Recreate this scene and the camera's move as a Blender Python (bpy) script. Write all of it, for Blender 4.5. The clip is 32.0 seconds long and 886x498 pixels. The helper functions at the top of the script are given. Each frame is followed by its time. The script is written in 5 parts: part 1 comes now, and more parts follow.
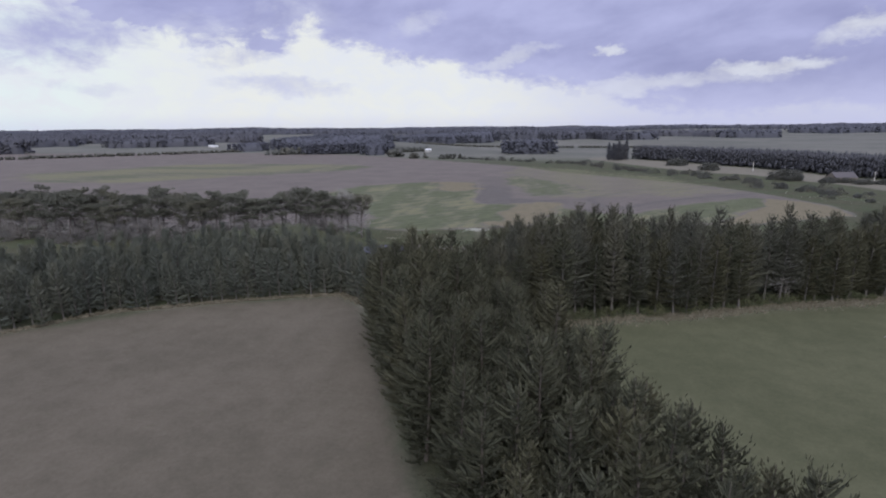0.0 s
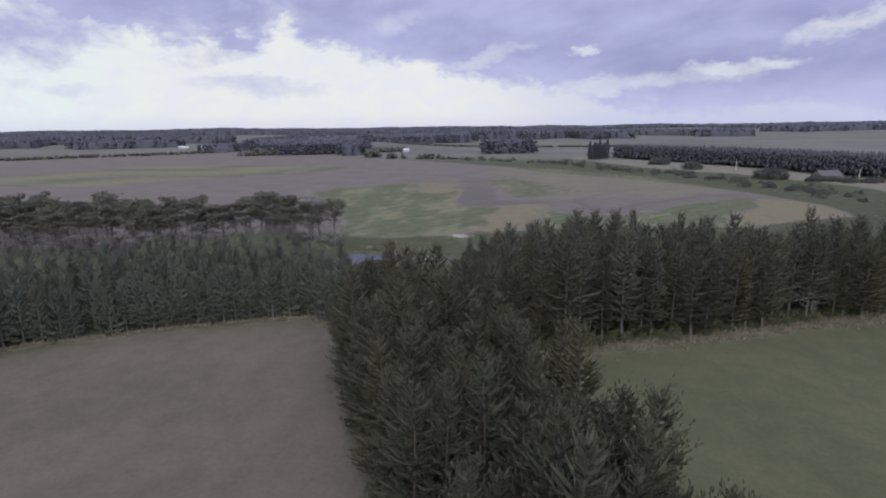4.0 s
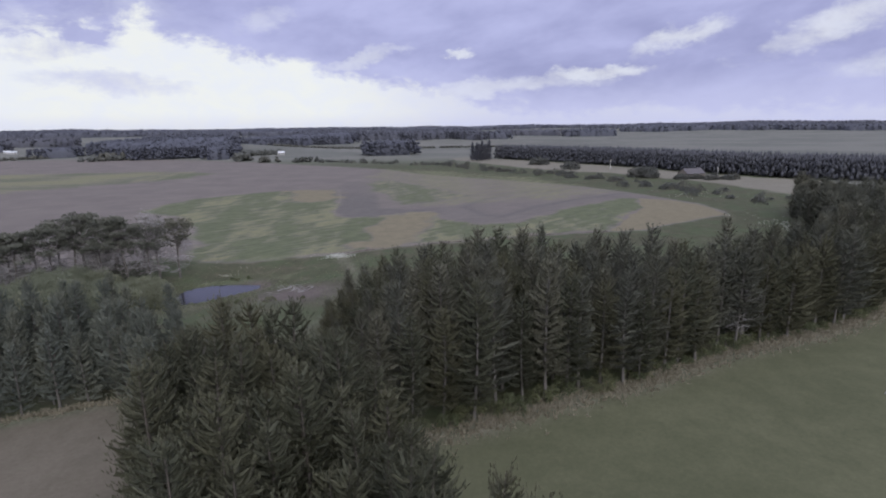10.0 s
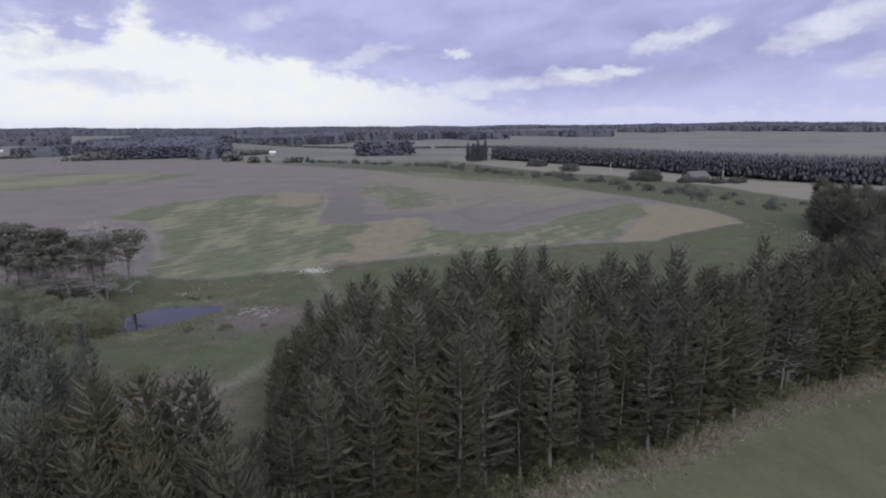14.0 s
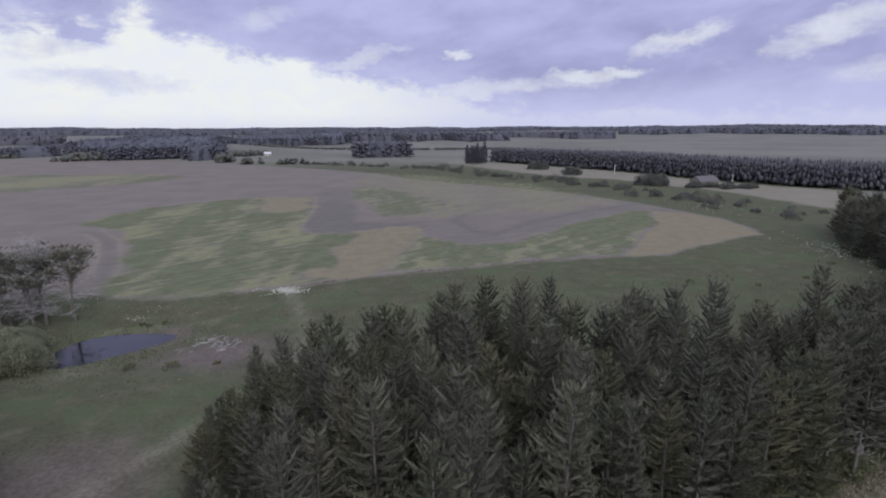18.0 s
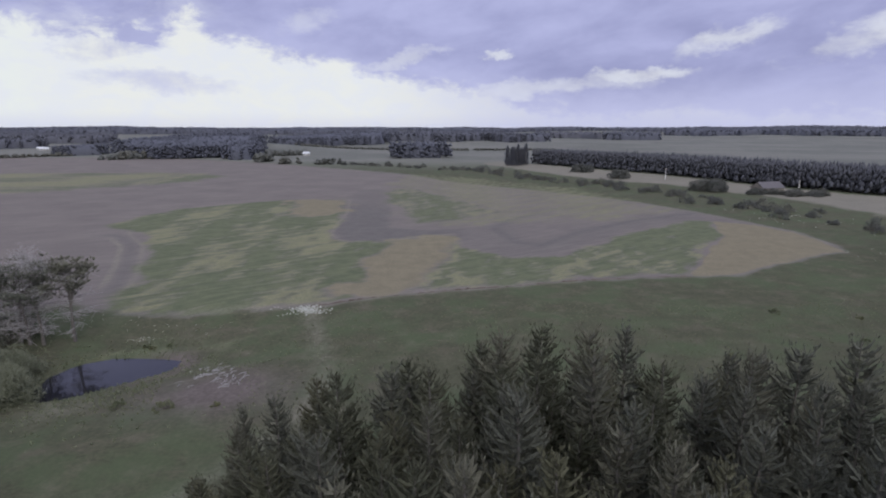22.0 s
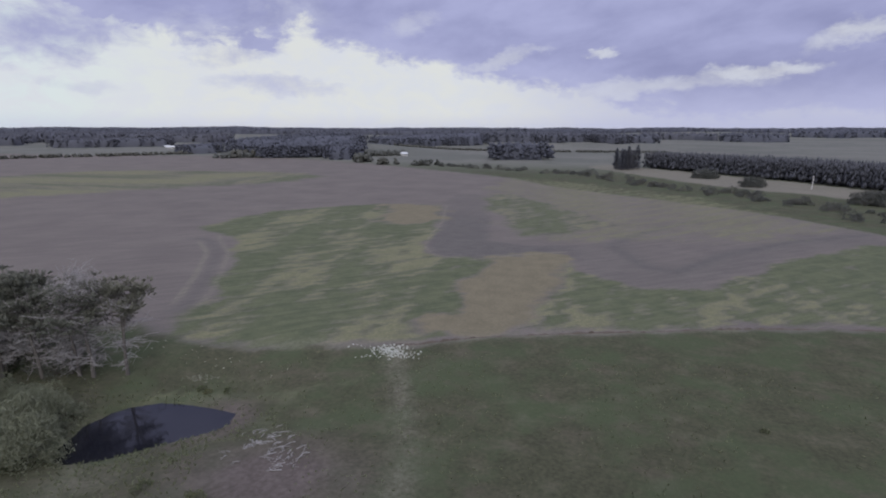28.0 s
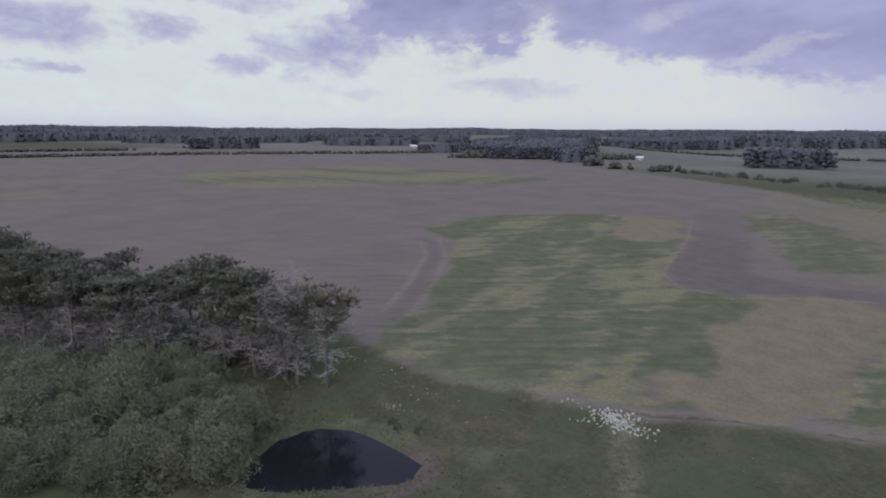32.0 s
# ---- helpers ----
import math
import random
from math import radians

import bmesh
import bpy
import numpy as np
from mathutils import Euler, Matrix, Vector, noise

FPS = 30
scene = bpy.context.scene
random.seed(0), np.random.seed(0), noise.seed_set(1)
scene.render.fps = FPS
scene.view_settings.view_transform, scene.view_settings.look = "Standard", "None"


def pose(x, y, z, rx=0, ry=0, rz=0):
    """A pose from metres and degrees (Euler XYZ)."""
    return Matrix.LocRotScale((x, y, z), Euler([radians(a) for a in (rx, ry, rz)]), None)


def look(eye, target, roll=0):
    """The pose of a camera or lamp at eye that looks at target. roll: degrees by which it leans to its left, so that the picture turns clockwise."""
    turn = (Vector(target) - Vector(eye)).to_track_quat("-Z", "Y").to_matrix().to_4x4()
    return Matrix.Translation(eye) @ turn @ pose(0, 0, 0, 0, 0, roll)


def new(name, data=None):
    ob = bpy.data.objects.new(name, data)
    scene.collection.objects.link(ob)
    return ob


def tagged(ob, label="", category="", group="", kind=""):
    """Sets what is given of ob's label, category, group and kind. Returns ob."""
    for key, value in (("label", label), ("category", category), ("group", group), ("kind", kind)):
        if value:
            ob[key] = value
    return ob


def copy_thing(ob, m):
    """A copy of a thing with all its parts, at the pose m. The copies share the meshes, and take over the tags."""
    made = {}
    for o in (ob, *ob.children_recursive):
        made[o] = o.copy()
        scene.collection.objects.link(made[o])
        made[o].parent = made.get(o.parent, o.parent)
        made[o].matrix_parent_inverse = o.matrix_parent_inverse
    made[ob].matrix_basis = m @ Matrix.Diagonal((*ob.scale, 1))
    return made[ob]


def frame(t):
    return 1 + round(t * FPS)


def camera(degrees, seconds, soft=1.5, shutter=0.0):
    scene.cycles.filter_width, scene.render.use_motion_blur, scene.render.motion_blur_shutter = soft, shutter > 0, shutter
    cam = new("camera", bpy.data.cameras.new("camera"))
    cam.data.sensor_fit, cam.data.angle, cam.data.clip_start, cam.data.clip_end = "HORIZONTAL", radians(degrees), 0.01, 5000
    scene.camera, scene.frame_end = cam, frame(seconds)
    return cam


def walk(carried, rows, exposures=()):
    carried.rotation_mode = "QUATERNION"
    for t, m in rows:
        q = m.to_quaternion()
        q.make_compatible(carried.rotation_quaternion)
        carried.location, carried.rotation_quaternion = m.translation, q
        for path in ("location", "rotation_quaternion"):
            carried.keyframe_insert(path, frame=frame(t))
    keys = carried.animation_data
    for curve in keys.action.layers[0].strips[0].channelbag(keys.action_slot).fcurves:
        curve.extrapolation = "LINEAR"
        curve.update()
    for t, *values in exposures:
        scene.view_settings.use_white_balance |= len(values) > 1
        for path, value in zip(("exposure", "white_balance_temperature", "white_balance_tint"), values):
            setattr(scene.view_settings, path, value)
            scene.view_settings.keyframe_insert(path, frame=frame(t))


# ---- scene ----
# the camera and its path: seconds, eye in metres, yaw to the left, pitch, roll in degrees
cam = camera(79.7, 32.0, soft=1.95)
PATH = [
    (0, 6.59, -51.36, 36.87, 15.35, -12.88, -0.49),
    (0.5, 6.30, -49.98, 36.47, 14.95, -12.90, -0.50),
    (1, 5.90, -48.46, 36.28, 14.46, -12.89, -0.52),
    (1.5, 5.33, -46.73, 36.33, 13.92, -12.91, -0.53),
    (2, 4.64, -44.79, 36.56, 13.52, -12.94, -0.56),
    (2.5, 3.90, -42.72, 36.76, 13.47, -12.94, -0.61),
    (4.5, 1.23, -34.56, 36.07, 12.41, -12.87, -0.75),
    (5, 0.68, -32.59, 36.08, 10.70, -12.87, -0.74),
    (5.5, 0.38, -30.62, 36.10, 10.18, -12.88, -0.75),
    (6, 0.16, -28.66, 36.17, 9.06, -12.91, -0.78),
    (6.5, -0.10, -26.69, 36.16, 6.10, -12.93, -0.76),
    (7, -0.35, -24.65, 36.12, 5.42, -12.92, -0.79),
    (7.5, -0.43, -22.60, 36.10, 5.08, -12.92, -0.78),
    (8, -0.45, -20.56, 36.08, 4.53, -12.91, -0.80),
    (8.5, -0.55, -18.51, 36.06, 3.09, -12.94, -0.80),
    (9, -0.55, -16.49, 36.10, 2.28, -12.96, -0.82),
    (9.5, -0.65, -14.41, 36.12, 1.27, -12.95, -0.79),
    (10, -0.71, -12.30, 36.23, 0.57, -12.97, -0.75),
    (10.5, -0.73, -10.15, 36.32, 0.32, -12.98, -0.72),
    (11, -0.69, -7.93, 36.30, 0.25, -12.96, -0.74),
    (11.5, -0.49, -5.76, 36.26, 0.31, -12.97, -0.64),
    (12, -0.17, -3.62, 36.22, 0.32, -12.99, -0.57),
    (12.5, 0.20, -1.50, 36.08, 0.21, -12.97, -0.52),
    (13, 0.62, 0.51, 36.01, 0.19, -12.99, -0.50),
    (13.5, 1.00, 2.36, 36.13, 0.20, -12.99, -0.52),
    (14, 1.43, 4.38, 36.22, 0.21, -12.99, -0.51),
    (14.5, 1.81, 6.41, 36.24, 0.18, -12.98, -0.42),
    (16.5, 3.07, 14.10, 36.38, 0.27, -12.91, -0.31),
    (17, 3.33, 16.17, 36.51, 0.26, -12.90, -0.35),
    (17.5, 3.46, 18.39, 36.48, 0.25, -12.89, -0.26),
    (18, 3.47, 20.50, 36.37, 0.20, -12.87, -0.26),
    (18.5, 3.51, 22.43, 36.14, 1.07, -12.84, -0.26),
    (19, 3.55, 24.29, 36.14, 2.32, -12.83, -0.23),
    (19.5, 3.64, 26.20, 36.26, 2.43, -12.82, -0.17),
    (20, 3.68, 28.14, 36.41, 2.48, -12.87, -0.16),
    (20.5, 3.60, 30.07, 36.53, 2.60, -12.88, -0.11),
    (21, 3.40, 32.00, 36.56, 2.94, -12.88, -0.05),
    (21.5, 3.10, 33.92, 36.56, 3.16, -12.87, -0.02),
    (22, 2.78, 35.81, 36.60, 4.28, -12.85, -0.04),
    (22.5, 2.41, 37.67, 36.52, 6.21, -12.81, 0.01),
    (23, 2.00, 39.54, 36.37, 7.61, -12.79, 0.07),
    (23.5, 1.67, 41.28, 36.15, 8.18, -12.71, 0.04),
    (24, 1.31, 43.12, 36.03, 8.53, -12.67, -0.06),
    (24.5, 0.84, 44.98, 36.04, 8.70, -12.65, -0.09),
    (26.5, -1.68, 53.42, 36.46, 11.77, -12.75, 0.02),
    (27, -2.34, 55.46, 36.42, 12.74, -12.80, 0.03),
    (27.5, -3.03, 57.38, 36.44, 13.44, -12.79, 0.03),
    (28, -3.72, 59.23, 36.42, 14.49, -12.79, 0.04),
    (28.5, -4.19, 61.23, 36.37, 16.72, -12.77, 0.11),
    (29, -4.80, 63.19, 36.40, 19.72, -12.78, 0.05),
    (29.5, -5.59, 65.04, 36.46, 22.34, -12.73, 0.12),
    (30, -6.46, 66.98, 36.41, 24.85, -12.73, 0.18),
    (30.5, -7.48, 69.01, 36.33, 27.87, -12.73, 0.17),
    (31, -8.80, 71.03, 36.27, 31.28, -12.71, 0.18),
    (31.5, -10.29, 72.94, 36.30, 34.72, -12.69, 0.27),
    (32, -12.04, 74.89, 36.47, 38.42, -12.70, 0.29),
]


def aim(x, y, z, yaw, pitch, roll):
    a, b = radians(yaw), radians(pitch)
    ahead = Vector((-math.sin(a) * math.cos(b), math.cos(a) * math.cos(b), math.sin(b)))
    return look((x, y, z), Vector((x, y, z)) + ahead * 2, roll)


EXPOSURES = [(0.0, 0.10), (5.0, 0.12), (9.0, 0.17), (13.0, 0.22), (17.0, 0.18), (21.0, 0.12), (24.0, 0.04), (28.0, -0.08), (32.0, -0.14)]
walk(cam, [(row[0], aim(*row[1:])) for row in PATH], EXPOSURES)

# ---- light: an overcast evening sky, bright low in the west ----
SUN_AZ, SUN_EL = 160.0, 38.0     # degrees, from +y to the right; above the horizon


class Nodes:
    """Short calls to wire a node tree."""

    def __init__(self, tree):
        self.tree = tree
        tree.nodes.clear()

    def add(self, kind, *plugs, **named):
        node = self.tree.nodes.new(kind)
        for key, value in named.items():
            setattr(node, key, value)
        for n, plug in enumerate(plugs):
            self.plug(node.inputs[n], plug)
        return node

    def plug(self, socket, value):
        if value is None:
            return
        if isinstance(value, bpy.types.NodeSocket):
            self.tree.links.new(value, socket)
        else:
            socket.default_value = value

    def math(self, op, *values, clamp=False):
        return self.add("ShaderNodeMath", *values, operation=op, use_clamp=clamp).outputs[0]

    def mix(self, fac, a, b):
        node = self.tree.nodes.new("ShaderNodeMix")
        node.data_type = "RGBA"
        for n, v in ((0, fac), (6, a), (7, b)):
            if n and not isinstance(v, bpy.types.NodeSocket) and len(v) == 3:
                v = (*v, 1)
            self.plug(node.inputs[n], v)
        return node.outputs[2]

    def noise(self, vector, scale, detail=4.0, rough=0.55, warp=0.0):
        node = self.tree.nodes.new("ShaderNodeTexNoise")
        self.plug(node.inputs["Vector"], vector)
        for key, v in (("Scale", scale), ("Detail", detail), ("Roughness", rough), ("Distortion", warp)):
            node.inputs[key].default_value = v
        return node.outputs["Fac"]

    def step(self, value, low, high):
        node = self.tree.nodes.new("ShaderNodeMapRange")
        node.interpolation_type = "SMOOTHSTEP"
        for n, v in enumerate((value, low, high, 0.0, 1.0)):
            self.plug(node.inputs[n], v)
        return node.outputs[0]

    def scaled(self, vector, x, y, z):
        return self.add("ShaderNodeVectorMath", vector, (x, y, z), operation="MULTIPLY").outputs[0]

    def curve(self, value, low, high, knots):
        """A piecewise curve through knots (value, height), heights from 0 to 1."""
        node = self.tree.nodes.new("ShaderNodeValToRGB")
        self.plug(node.inputs[0], self.math("DIVIDE", self.math("SUBTRACT", value, low), high - low))
        ramp = node.color_ramp
        ramp.interpolation = "EASE"
        while len(ramp.elements) < len(knots):
            ramp.elements.new(0.5)
        for el, (v, h) in zip(ramp.elements, knots):
            el.position, el.color = (v - low) / (high - low), (h, h, h, 1)
        return self.add("ShaderNodeSeparateColor", node.outputs[0]).outputs[0]


def make_world():
    world = bpy.data.worlds.new("evening_sky")
    scene.world = world
    world.use_nodes = True
    n = Nodes(world.node_tree)
    way = n.add("ShaderNodeTexCoord").outputs["Generated"]
    xyz = n.add("ShaderNodeSeparateXYZ", way).outputs
    az = n.math("MULTIPLY", n.math("ARCTAN2", xyz[0], xyz[1]), 57.2958)
    el = n.math("MULTIPLY", n.math("ARCSINE", xyz[2]), 57.2958)
    sky = n.add("ShaderNodeTexSky", sky_type="NISHITA", sun_disc=False, sun_elevation=radians(SUN_EL), sun_rotation=radians(SUN_AZ), air_density=1.0, dust_density=1.0)
    clear = n.add("ShaderNodeVectorMath", sky.outputs[0], (0.06, 0.06, 0.06), operation="MULTIPLY").outputs[0]
    # ragged clouds low down, slanting bands in the deck above them
    sheet = n.add("ShaderNodeCombineXYZ", az, n.math("MULTIPLY", el, 1.8), 0.0).outputs[0]
    slant = n.add("ShaderNodeVectorRotate", sheet, (0, 0, 0), (0, 0, 1), radians(-17)).outputs[0]
    ragged = n.noise(sheet, 0.085, 6.0, 0.6, 0.4)
    fine = n.noise(sheet, 0.30, 7.0, 0.62, 0.3)
    band1 = n.noise(n.scaled(slant, 0.6, 1.25, 1), 0.050, 3.0, 0.5, 0.5)
    band2 = n.noise(n.scaled(slant, 0.8, 1.1, 1), 0.15, 6.0, 0.56, 0.2)
    # lower edge of the deck, in degrees / 16, over azimuth
    edge = n.math("MULTIPLY", n.curve(az, -130, 60, [(-128, 0.30), (-95, 0.60), (-80, 0.74), (-66, 0.72), (-58, 0.76), (-54, 0.82), (-50, 0.78), (-46, 0.62), (-40, 0.48), (-34, 0.51), (-31, 0.55), (-28.5, 0.58), (-26, 0.51), (-20, 0.42), (-10, 0.31), (14, 0.08)]), 16.0)
    rise = n.math("SUBTRACT", edge, el)
    rise = n.math("ADD", rise, n.math("MULTIPLY", n.math("SUBTRACT", ragged, 0.5), 5.0))
    rise = n.math("ADD", rise, n.math("MULTIPLY", n.math("SUBTRACT", fine, 0.5), 4.5))
    glow = n.math("MULTIPLY", n.step(rise, -0.75, 0.65), n.math("SUBTRACT", 1.0, n.math("MULTIPLY", n.step(az, -15.0, 12.0), 0.72)))
    az_w = n.math("ADD", az, n.math("MULTIPLY", n.math("SUBTRACT", n.noise(sheet, 0.16, 4.0, 0.6), 0.5), 9.0))
    el_w = n.math("ADD", el, n.math("MULTIPLY", n.math("SUBTRACT", n.noise(slant, 0.20, 5.0, 0.65), 0.5), 3.6))
    # gaps in the deck farther right: a bright slanting streak and open patches

    def gap(a, e, wide, tall, slope, strength):
        da = n.math("SUBTRACT", az_w, a)
        de = n.math("SUBTRACT", n.math("SUBTRACT", el_w, e), n.math("MULTIPLY", da, slope))
        far = n.math("ADD", n.math("POWER", n.math("DIVIDE", n.math("ABSOLUTE", da), wide), 2.0), n.math("POWER", n.math("DIVIDE", n.math("ABSOLUTE", de), tall), 2.0))
        far = n.math("ADD", far, n.math("MULTIPLY", n.math("SUBTRACT", fine, 0.5), 4.5))
        return n.math("MULTIPLY", n.step(far, 2.3, -0.7), strength)

    for row in ((3.0, 3.7, 13, 0.7, 0.075, 0.55), (15.0, 5.0, 4.5, 0.55, 0.05, 0.75), (0.9, 7.3, 1.3, 0.4, 0.22, 0.75), (22.3, 7.9, 3.2, 0.9, 0.28, 0.7), (34.5, 7.8, 5.0, 1.3, 0.3, 0.7), (-8.5, 6.8, 3.5, 0.5, 0.25, 0.5), (-18, 10.0, 2.0, 0.9, 0.3, 0.35), (-49.5, 10.8, 3.0, 2.6, 0, 0.95), (45, 5, 8, 1.2, 0.1, 0.6)):
        glow = n.math("MAXIMUM", glow, gap(*row))
    # clouds inside the glow
    puffs = None
    for row in ((-76, 8.6, 6.5, 1.5, -0.05, 1.0), (-65.8, 8.8, 2.6, 1.3, 0, 0.95), (-58.3, 6.1, 2.2, 0.9, 0.1, 0.9), (-74.3, 5.0, 1.8, 0.5, 0, 0.8), (-49.5, 8.2, 6.5, 2.3, 0.16, 1.0), (-34.5, 7.0, 3.0, 0.9, 0.1, 0.7), (-31, 4.1, 5.0, 0.9, -0.05, 0.6), (-48, 3.7, 2.4, 0.6, 0, 0.35), (-57, 11.5, 3, 0.8, 0, 0.7)):
        g = gap(*row)
        puffs = g if puffs is None else n.math("MAXIMUM", puffs, g)
    glow = n.math("SUBTRACT", glow, puffs, clamp=True)
    deck = n.mix(n.step(n.math("ADD", n.math("MULTIPLY", band1, 0.6), n.math("MULTIPLY", band2, 0.4)), 0.34, 0.64), DECK_DARK, DECK_LIGHT)
    deck = n.mix(n.math("MULTIPLY", n.step(el, 6.0, 0.5), 0.75), deck, DECK_LOW)
    deck = n.mix(n.math("MULTIPLY", n.step(rise, -3.0, 0.0), 0.45), deck, DECK_LOW)
    deck = n.mix(n.math("MULTIPLY", n.step(ragged, 0.52, 0.72), n.math("MULTIPLY", n.step(az, -22, -34), 0.4)), deck, GLOW_A)
    # the deck is thinnest, and so brightest, overhead
    thin = n.step(el, 26.0, 75.0)
    deck = n.mix(n.step(n.math("ABSOLUTE", az), 88.0, 135.0), deck, BEHIND)
    deck = n.mix(thin, deck, ZENITH)
    white = n.mix(n.step(fine, 0.35, 0.65), GLOW_A, n.mix(n.step(az, -36, -55), GLOW_B, GLOW_C))
    white = n.mix(n.math("MULTIPLY", n.step(el, 1.8, 0.0), 0.35), white, DECK_LOW)
    clouds = n.mix(glow, deck, white)
    total = n.mix(0.96, clear, clouds)
    back = n.add("ShaderNodeBackground", total, SKY_STRENGTH)
    n.add("ShaderNodeOutputWorld", back.outputs[0])


DECK_DARK, DECK_LIGHT, DECK_LOW = (0.285, 0.300, 0.520), (0.452, 0.472, 0.738), (0.500, 0.522, 0.765)
GLOW_A, GLOW_B, GLOW_C = (0.735, 0.765, 0.83), (0.77, 0.79, 0.785), (0.735, 0.825, 0.85)
ZENITH, BEHIND = (1.20, 1.25, 1.58), (1.0, 1.03, 1.28)
SKY_STRENGTH = 1.0
make_world()
sun = bpy.data.lights.new("sun", "SUN")
sun.energy, sun.angle, sun.color = 1.25, radians(45), (1.0, 0.97, 0.95)
new("sun", sun).matrix_world = look((0, 0, 60), (-60 * math.sin(radians(SUN_AZ)), -60 * math.cos(radians(SUN_AZ)), 60 - 60 * math.tan(radians(SUN_EL))))


# ---- materials ----
def material(name, rough=0.85, metal=0.0, spec=0.3):
    mat = bpy.data.materials.new(name)
    mat.use_nodes = True
    n = Nodes(mat.node_tree)
    bsdf = n.add("ShaderNodeBsdfPrincipled")
    for key, v in (("Roughness", rough), ("Metallic", metal), ("Specular IOR Level", spec)):
        bsdf.inputs[key].default_value = v
    n.add("ShaderNodeOutputMaterial", bsdf.outputs[0])
    return mat, n, bsdf


def bumped(n, bsdf, height, strength, distance):
    b = n.add("ShaderNodeBump")
    b.inputs["Strength"].default_value, b.inputs["Distance"].default_value = strength, distance
    n.plug(b.inputs["Height"], height)
    n.plug(bsdf.inputs["Normal"], b.outputs[0])


def foliage(name, dark, light, pale, rough=0.7, fine=1.0, speckle=1.5):
    """Leaves or needles: varied from leaf to leaf and tree to tree, with a little light let through."""
    mat, n, bsdf = material(name, rough, spec=0.25)
    leaf = n.add("ShaderNodeNewGeometry").outputs["Random Per Island"]
    tree = n.add("ShaderNodeObjectInfo").outputs["Random"]
    place = n.add("ShaderNodeTexCoord").outputs["Object"]
    clump = n.noise(place, 0.8, 3.0)
    col = n.mix(n.math("ADD", n.math("MULTIPLY", leaf, 0.3), n.math("MULTIPLY", clump, 0.7)), dark, light)
    col = n.mix(n.math("MULTIPLY", n.step(leaf, 0.86, 1.0), 0.2), col, pale)
    # per-vertex amount that shifts the needle colour to pale
    tip_tint = n.tree.nodes.new("ShaderNodeAttribute")
    tip_tint.attribute_name = "tip_tint"
    col = n.mix(n.math("MULTIPLY", tip_tint.outputs["Fac"], 0.75), col, pale)
    col = n.mix(n.math("MULTIPLY", n.step(tree, 0.45, 1.0), 0.22), col, tuple(0.5 * (a + b) * k for a, b, k in zip(light, pale, (1.15, 1.0, 0.8))))
    # needles and leaves too fine to model: broken light and dark along each shoot
    grain = n.noise(place, 17.0 * fine, 3.0, 0.7)
    col = n.add("ShaderNodeHueSaturation", 0.5, 1.0, n.math("ADD", 1.05 - 0.5 * speckle, n.math("MULTIPLY", n.step(grain, 0.30, 0.72), speckle)), 1.0, col).outputs[0]
    n.plug(bsdf.inputs["Base Color"], col)
    glow = n.add("ShaderNodeBsdfTranslucent", col)
    both = n.add("ShaderNodeMixShader", 0.28, bsdf.outputs[0], glow.outputs[0])
    out = next(k for k in n.tree.nodes if k.bl_idname == "ShaderNodeOutputMaterial")
    n.tree.links.new(both.outputs[0], out.inputs[0])
    return mat


def bark(name, dark, light):
    mat, n, bsdf = material(name, 0.9, spec=0.2)
    place = n.add("ShaderNodeTexCoord").outputs["Object"]
    ridges = n.noise(n.scaled(place, 6, 6, 1.2), 1.5, 6.0, 0.65)
    stain = n.noise(place, 0.6, 3.0)
    n.plug(bsdf.inputs["Base Color"], n.mix(n.math("ADD", n.math("MULTIPLY", ridges, 0.6), n.math("MULTIPLY", stain, 0.4)), dark, light))
    bumped(n, bsdf, ridges, 0.6, 0.03)
    return mat


def plain(name, dark, light, rough=0.8, scale=2.0, metal=0.0):
    mat, n, bsdf = material(name, rough, metal)
    place = n.add("ShaderNodeTexCoord").outputs["Object"]
    grain = n.math("ADD", n.math("MULTIPLY", n.noise(place, scale, 5.0), 0.6), n.math("MULTIPLY", n.noise(place, scale * 9, 3.0), 0.4))
    n.plug(bsdf.inputs["Base Color"], n.mix(grain, dark, light))
    bumped(n, bsdf, grain, 0.3, 0.02)
    return mat


PINE = foliage("pine_needles", (0.046, 0.050, 0.034), (0.086, 0.090, 0.059), (0.20, 0.197, 0.130), speckle=1.1)
PINE_B = foliage("pine_needles_blue", (0.064, 0.067, 0.053), (0.110, 0.114, 0.088), (0.21, 0.207, 0.155), speckle=1.1)
PINE_YOUNG = foliage("young_pine_needles", (0.082, 0.093, 0.078), (0.134, 0.146, 0.120), (0.21, 0.216, 0.17), speckle=0.8)
PINE_OLD = foliage("old_pine_needles", (0.090, 0.095, 0.076), (0.156, 0.161, 0.129), (0.24, 0.24, 0.19), speckle=1.1)
GREY_TWIG = plain("weathered_twigs", (0.25, 0.235, 0.228), (0.40, 0.38, 0.368), 0.9)
GREY_LEAF = foliage("grey_dead_boughs", (0.15, 0.143, 0.138), (0.25, 0.238, 0.23), (0.36, 0.345, 0.335), speckle=1.2)
DEAD_TWIG = plain("dead_twigs", (0.19, 0.178, 0.172), (0.32, 0.302, 0.292), 0.9)
WILLOW = foliage("willow_leaves", (0.140, 0.155, 0.105), (0.205, 0.220, 0.155), (0.25, 0.26, 0.19), speckle=0.5)
SCRUB = foliage("scrub_leaves", (0.085, 0.098, 0.052), (0.14, 0.155, 0.085), (0.24, 0.225, 0.14))
# far woods and copse: needle colour paled and blued for aerial haze
HAZED_WOOD = foliage("hazed_conifers", (0.080, 0.084, 0.104), (0.100, 0.105, 0.127), (0.11, 0.114, 0.13), fine=0.06, speckle=0.25)
